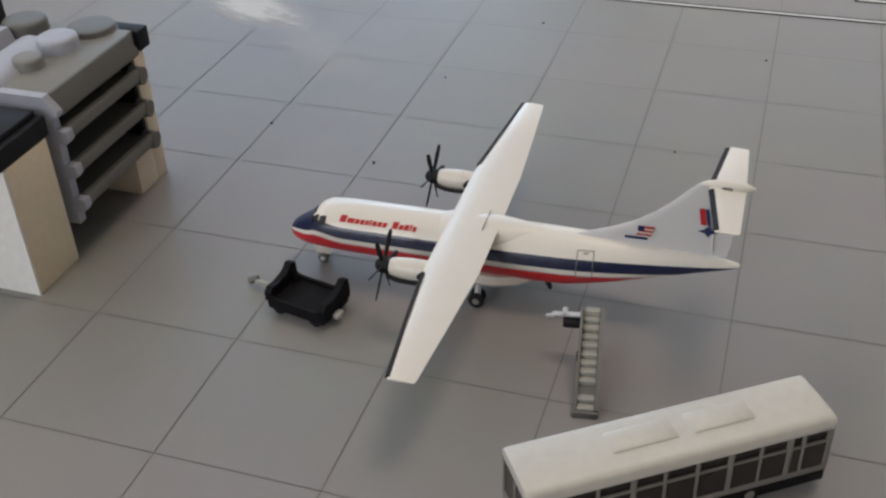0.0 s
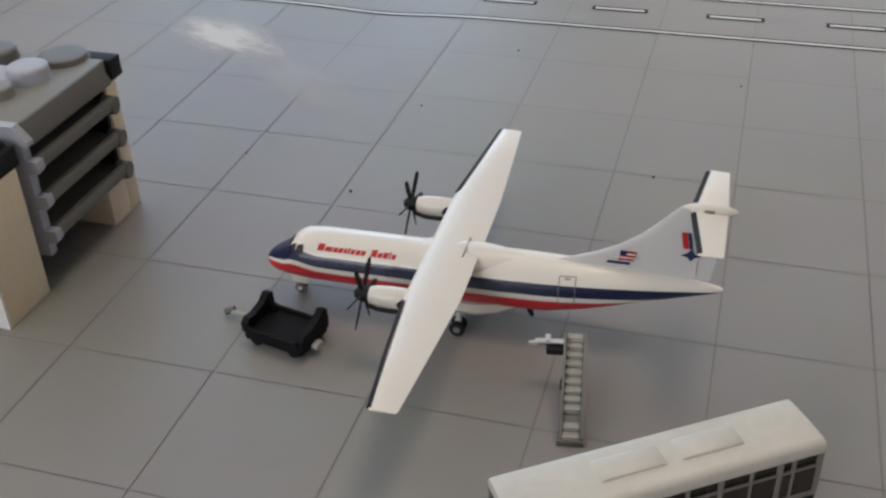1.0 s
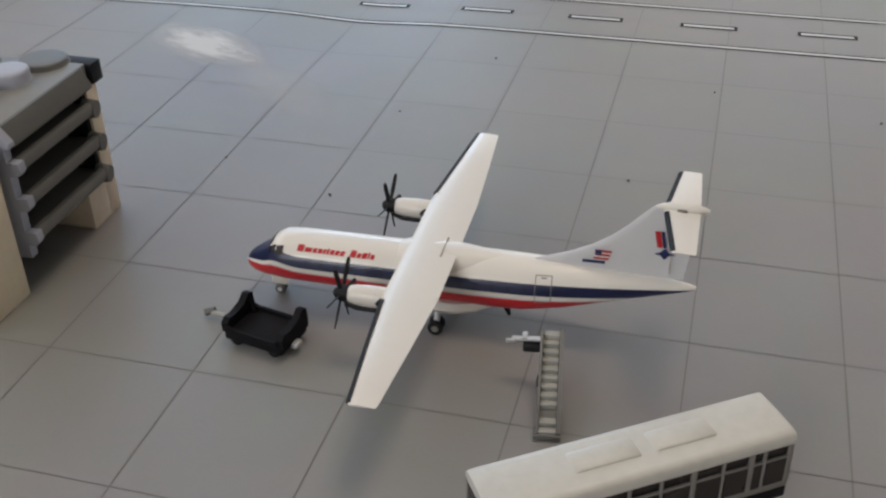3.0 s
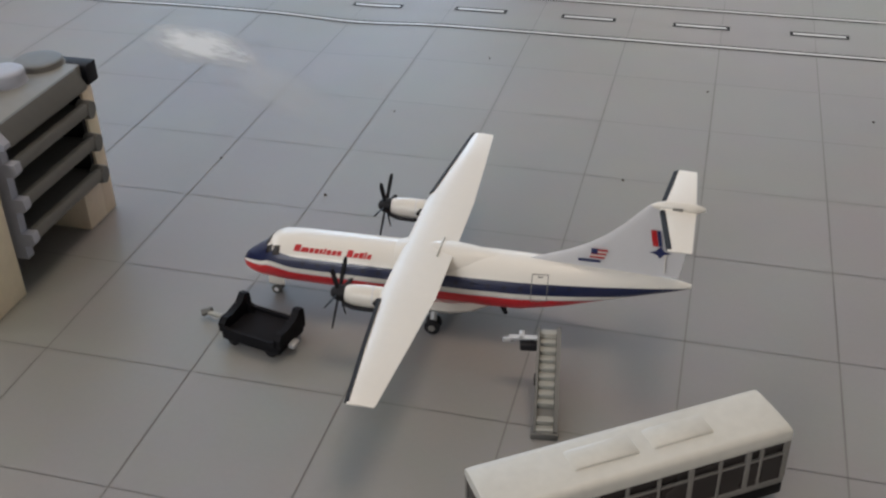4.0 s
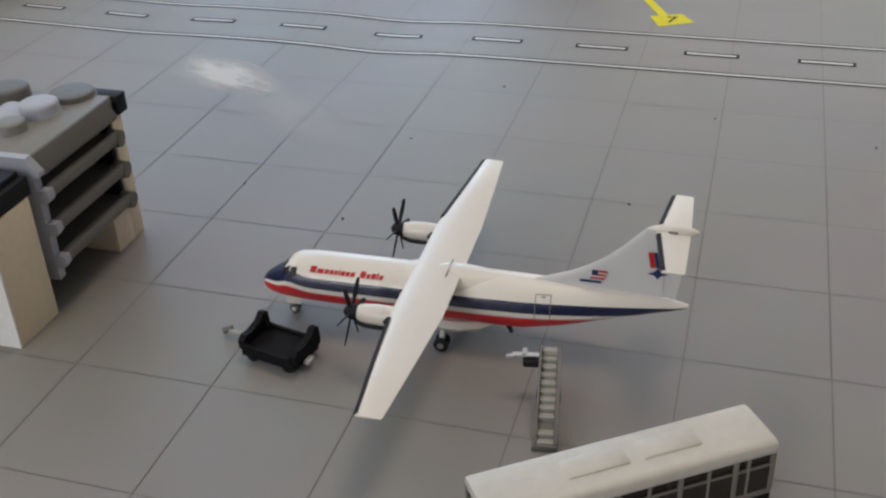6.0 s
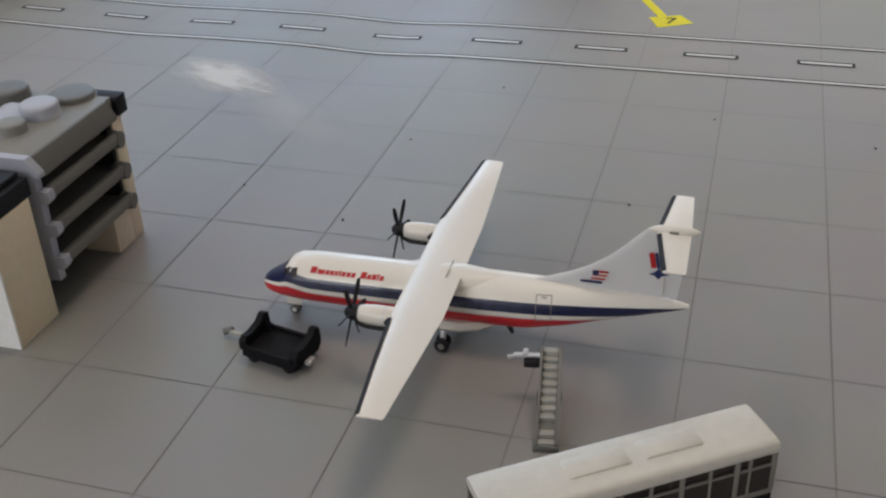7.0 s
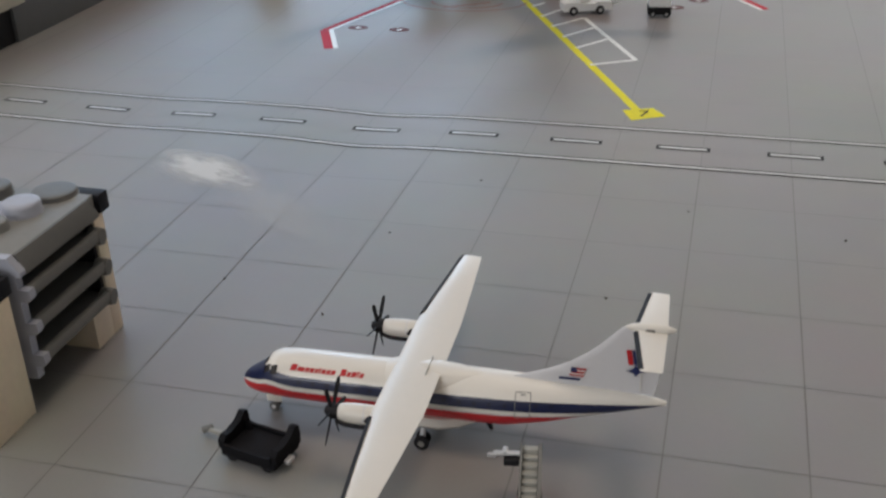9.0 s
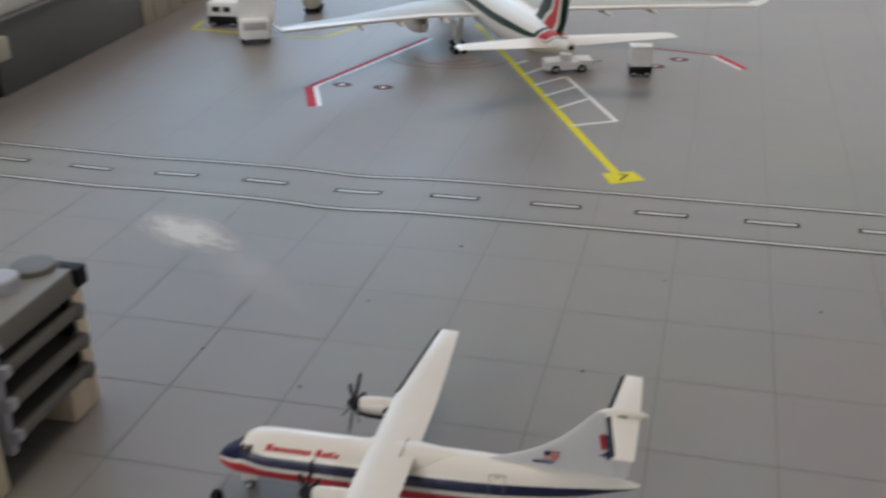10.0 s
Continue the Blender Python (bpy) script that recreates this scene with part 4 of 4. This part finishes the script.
# ---- vehicles round the far stand ----
def aircraft_tug():
    t = thing("baggage_tractor_model", place(14.45, 101.2, 0, 21), "low white airport tractor model with black wheels", "model vehicle")
    part("body", prism([(-3.0, 0.5), (-3.05, 1.35), (-2.9, 1.5), (-0.9, 1.55), (-0.6, 1.35), (0.9, 1.35), (1.1, 1.6), (2.9, 1.5), (3.05, 0.5)], -1.3, 1.3), M_WHITECARD, t)
    part("cab", box(-1.0, 0.4, -0.9, 0.9, 1.5, 2.3, 0.2), M_WHITECARD, t)
    part("tow_bar", rod((3.0, 0, 0.9), (4.4, 0.1, 1.1), 0.12), M_METAL, t)
    for x in (-1.8, 1.5):
        for y in (-1.2, 1.2):
            wheel(t, "tyre", x, y, 0.55, 0.55, 0.4)


aircraft_tug()
bx = thing("service_cart_model", place(23.35, 101.2, 0, 8), "tall white box cart model on a black base", "model vehicle")
part("base", box(-1.4, 1.4, -1.1, 1.1, 0.3, 1.2, 0.12), M_SKIRT, bx)
part("box_body", box(-1.3, 1.3, -1.0, 1.0, 1.2, 3.5, 0.18), M_WHITECARD, bx)
part("lid", box(-1.34, 1.34, -1.04, 1.04, 3.5, 3.7, 0.06), M_WHITECARD, bx)
for x in (-0.8, 0.8):
    for y in (-1.0, 1.0):
        wheel(bx, "tyre", x, y, 0.38, 0.38, 0.2)


def truck():
    t = thing("catering_truck_model", place(-30.6, 109.0, 0, 22), "white high-sided service truck model", "model vehicle")
    t.scale = (1.2, 1.2, 1.15)
    part("body", prism([(-1.9, 0.7), (-2.0, 4.4), (-1.6, 5.4), (2.0, 5.6), (2.4, 5.2), (2.2, 2.6), (1.7, 1.9), (1.2, 0.7)], -2.2, 4.0), M_WHITECARD, t)
    part("cab", box(-1.7, 1.6, -3.6, -2.2, 0.7, 3.2, 0.35), M_WHITECARD, t)
    part("windscreen", box(-1.35, 1.25, -3.64, -3.5, 1.9, 2.8, 0.05), M_METAL, t)
    for x in (-1.5, 1.3):
        for y in (-2.4, 2.6):
            wheel(t, "tyre", x, y, 0.6, 0.6, 0.4, axis="x")


truck()


def van():
    t = thing("service_van_model", place(-38.3, 115.6, 0, 4), "small white van model with dark skirt", "model vehicle")
    part("skirt", box(-2.3, 2.3, -1.4, 1.4, 0.4, 1.5, 0.12), M_SKIRT, t)
    part("body", box(-2.3, 2.3, -1.4, 1.4, 1.5, 3.6, 0.25), M_WHITECARD, t)
    for x in (-1.5, 0.1):
        part("side_window", box(x, x + 1.2, -1.43, -1.3, 2.2, 3.0, 0.05), M_PANE, t)
    for x in (-1.5, 1.5):
        for y in (-1.3, 1.3):
            wheel(t, "tyre", x, y, 0.45, 0.45, 0.3)


van()
tank = thing("tank_trailer_model", place(-28.6, 126.4, 0, 10), "small pale tank trailer model beyond the wing", "model vehicle")
part("tank_body", loft([[(1.5 * k * math.cos(2 * math.pi * i / 20), y, 2.0 + 1.3 * k * math.sin(2 * math.pi * i / 20)) for i in range(20)] for y, k in ((-2.2, 0.7), (-2.0, 0.95), (2.0, 0.95), (2.2, 0.7))]), M_CREAM, tank)
part("chassis", box(-1.2, 1.2, -2.1, 2.1, 0.4, 0.8, 0.05), M_SKIRT, tank)
for x in (-1.0, 1.0):
    for y in (-1.3, 1.3):
        wheel(tank, "tyre", x, y, 0.42, 0.42, 0.3, axis="x")


# ---- the room round the table ----
def room_piece(name, x0, x1, y0, y1, z0, z1, m, label, category):
    ob = part(name, box(x0 / S, x1 / S, y0 / S, y1 / S, z0 / S, z1 / S), m, smooth=False)
    return tagged(ob, label, category, kind="structure")


RX0, RX1, RY0, RY1, RZ0, RZ1 = -1.15, 2.4, -2.1, 2.7, -0.76, 1.78
table = thing("table", Matrix(), "brown board table under the laminated print", "table")
part("tabletop", box(-0.3 / S, 0.4 / S, -0.3 / S, 0.6 / S, -0.03 / S, -0.0014 / S), M_TABLE, table, smooth=False)
for lx in (-0.27, 0.32):
    for ly in (-0.27, 0.52):
        part("leg", box(lx / S, (lx + 0.05) / S, ly / S, (ly + 0.05) / S, RZ0 / S, -0.0305 / S), M_TABLE, table, smooth=False)
room_piece("floor", RX0, RX1, RY0, RY1, RZ0 - 0.05, RZ0, M_FLOORING, "brown room floor", "floor")
room_piece("ceiling", RX0, RX1, RY0, RY1, RZ1, RZ1 + 0.05, M_PLASTER, "plain plaster ceiling", "ceiling")
room_piece("wall_east", RX1, RX1 + 0.1, RY0, RY1, RZ0, RZ1, M_PLASTER, "plain plaster wall", "wall")
for i, (x0, x1, z0, z1) in enumerate(((RX0, -1.08, RZ0, RZ1), (0.92, RX1, RZ0, RZ1), (-1.08, 0.92, RZ0, 0.2), (-1.08, 0.92, 1.3, RZ1))):
    room_piece("wall_north_%d" % (i + 1), x0, x1, RY1, RY1 + 0.1, z0, z1, M_PLASTER, "plain plaster wall beside the window", "wall")
for i, (y0, y1, z0, z1) in enumerate(((RY0, -0.9, RZ0, RZ1), (2.6, RY1, RZ0, RZ1), (-0.9, 2.6, RZ0, 0.2), (-0.9, 2.6, 1.68, RZ1))):
    room_piece("wall_west_%d" % (i + 1), RX0 - 0.1, RX0, y0, y1, z0, z1, M_PLASTER, "plain plaster wall beside the window", "wall")
for i, (x0, x1, z0, z1) in enumerate(((RX0, -1.12, RZ0, RZ1), (-0.28, RX1, RZ0, RZ1), (-1.12, -0.28, RZ0, 0.35), (-1.12, -0.28, 1.65, RZ1))):
    room_piece("wall_south_%d" % (i + 1), x0, x1, RY0 - 0.1, RY0, z0, z1, M_PLASTER, "plain plaster wall beside the window", "wall")

# ---- slabs of the apron, each with its own edge ----
far = bmesh.new()
for i, (x0, x1) in enumerate(zip(COLS, COLS[1:])):
    for j, (y0, y1) in enumerate(zip(ROWS, ROWS[1:])):
        gx, gy = (0.042, 0.028) if y0 < 54 else (0.024, 0.01)
        if 2 <= i <= 16 and 1 <= j <= 15:
            wavy = y1 > 38 and y0 < 86 and x0 < 16
            part("slab", sheet(x0 + gx, x1 - gx, y0 + gy, y1 - gy, 8 if wavy else 1, 4 if wavy else 1, 0.0), M_TILE, ground, smooth=wavy)
        else:
            sheet(x0 + gx, x1 - gx, y0 + gy, y1 - gy, 1, 1, 0.0, bm=far)
tagged(part("far_slabs", far, M_TILE, ground, smooth=False), kind="stuff")
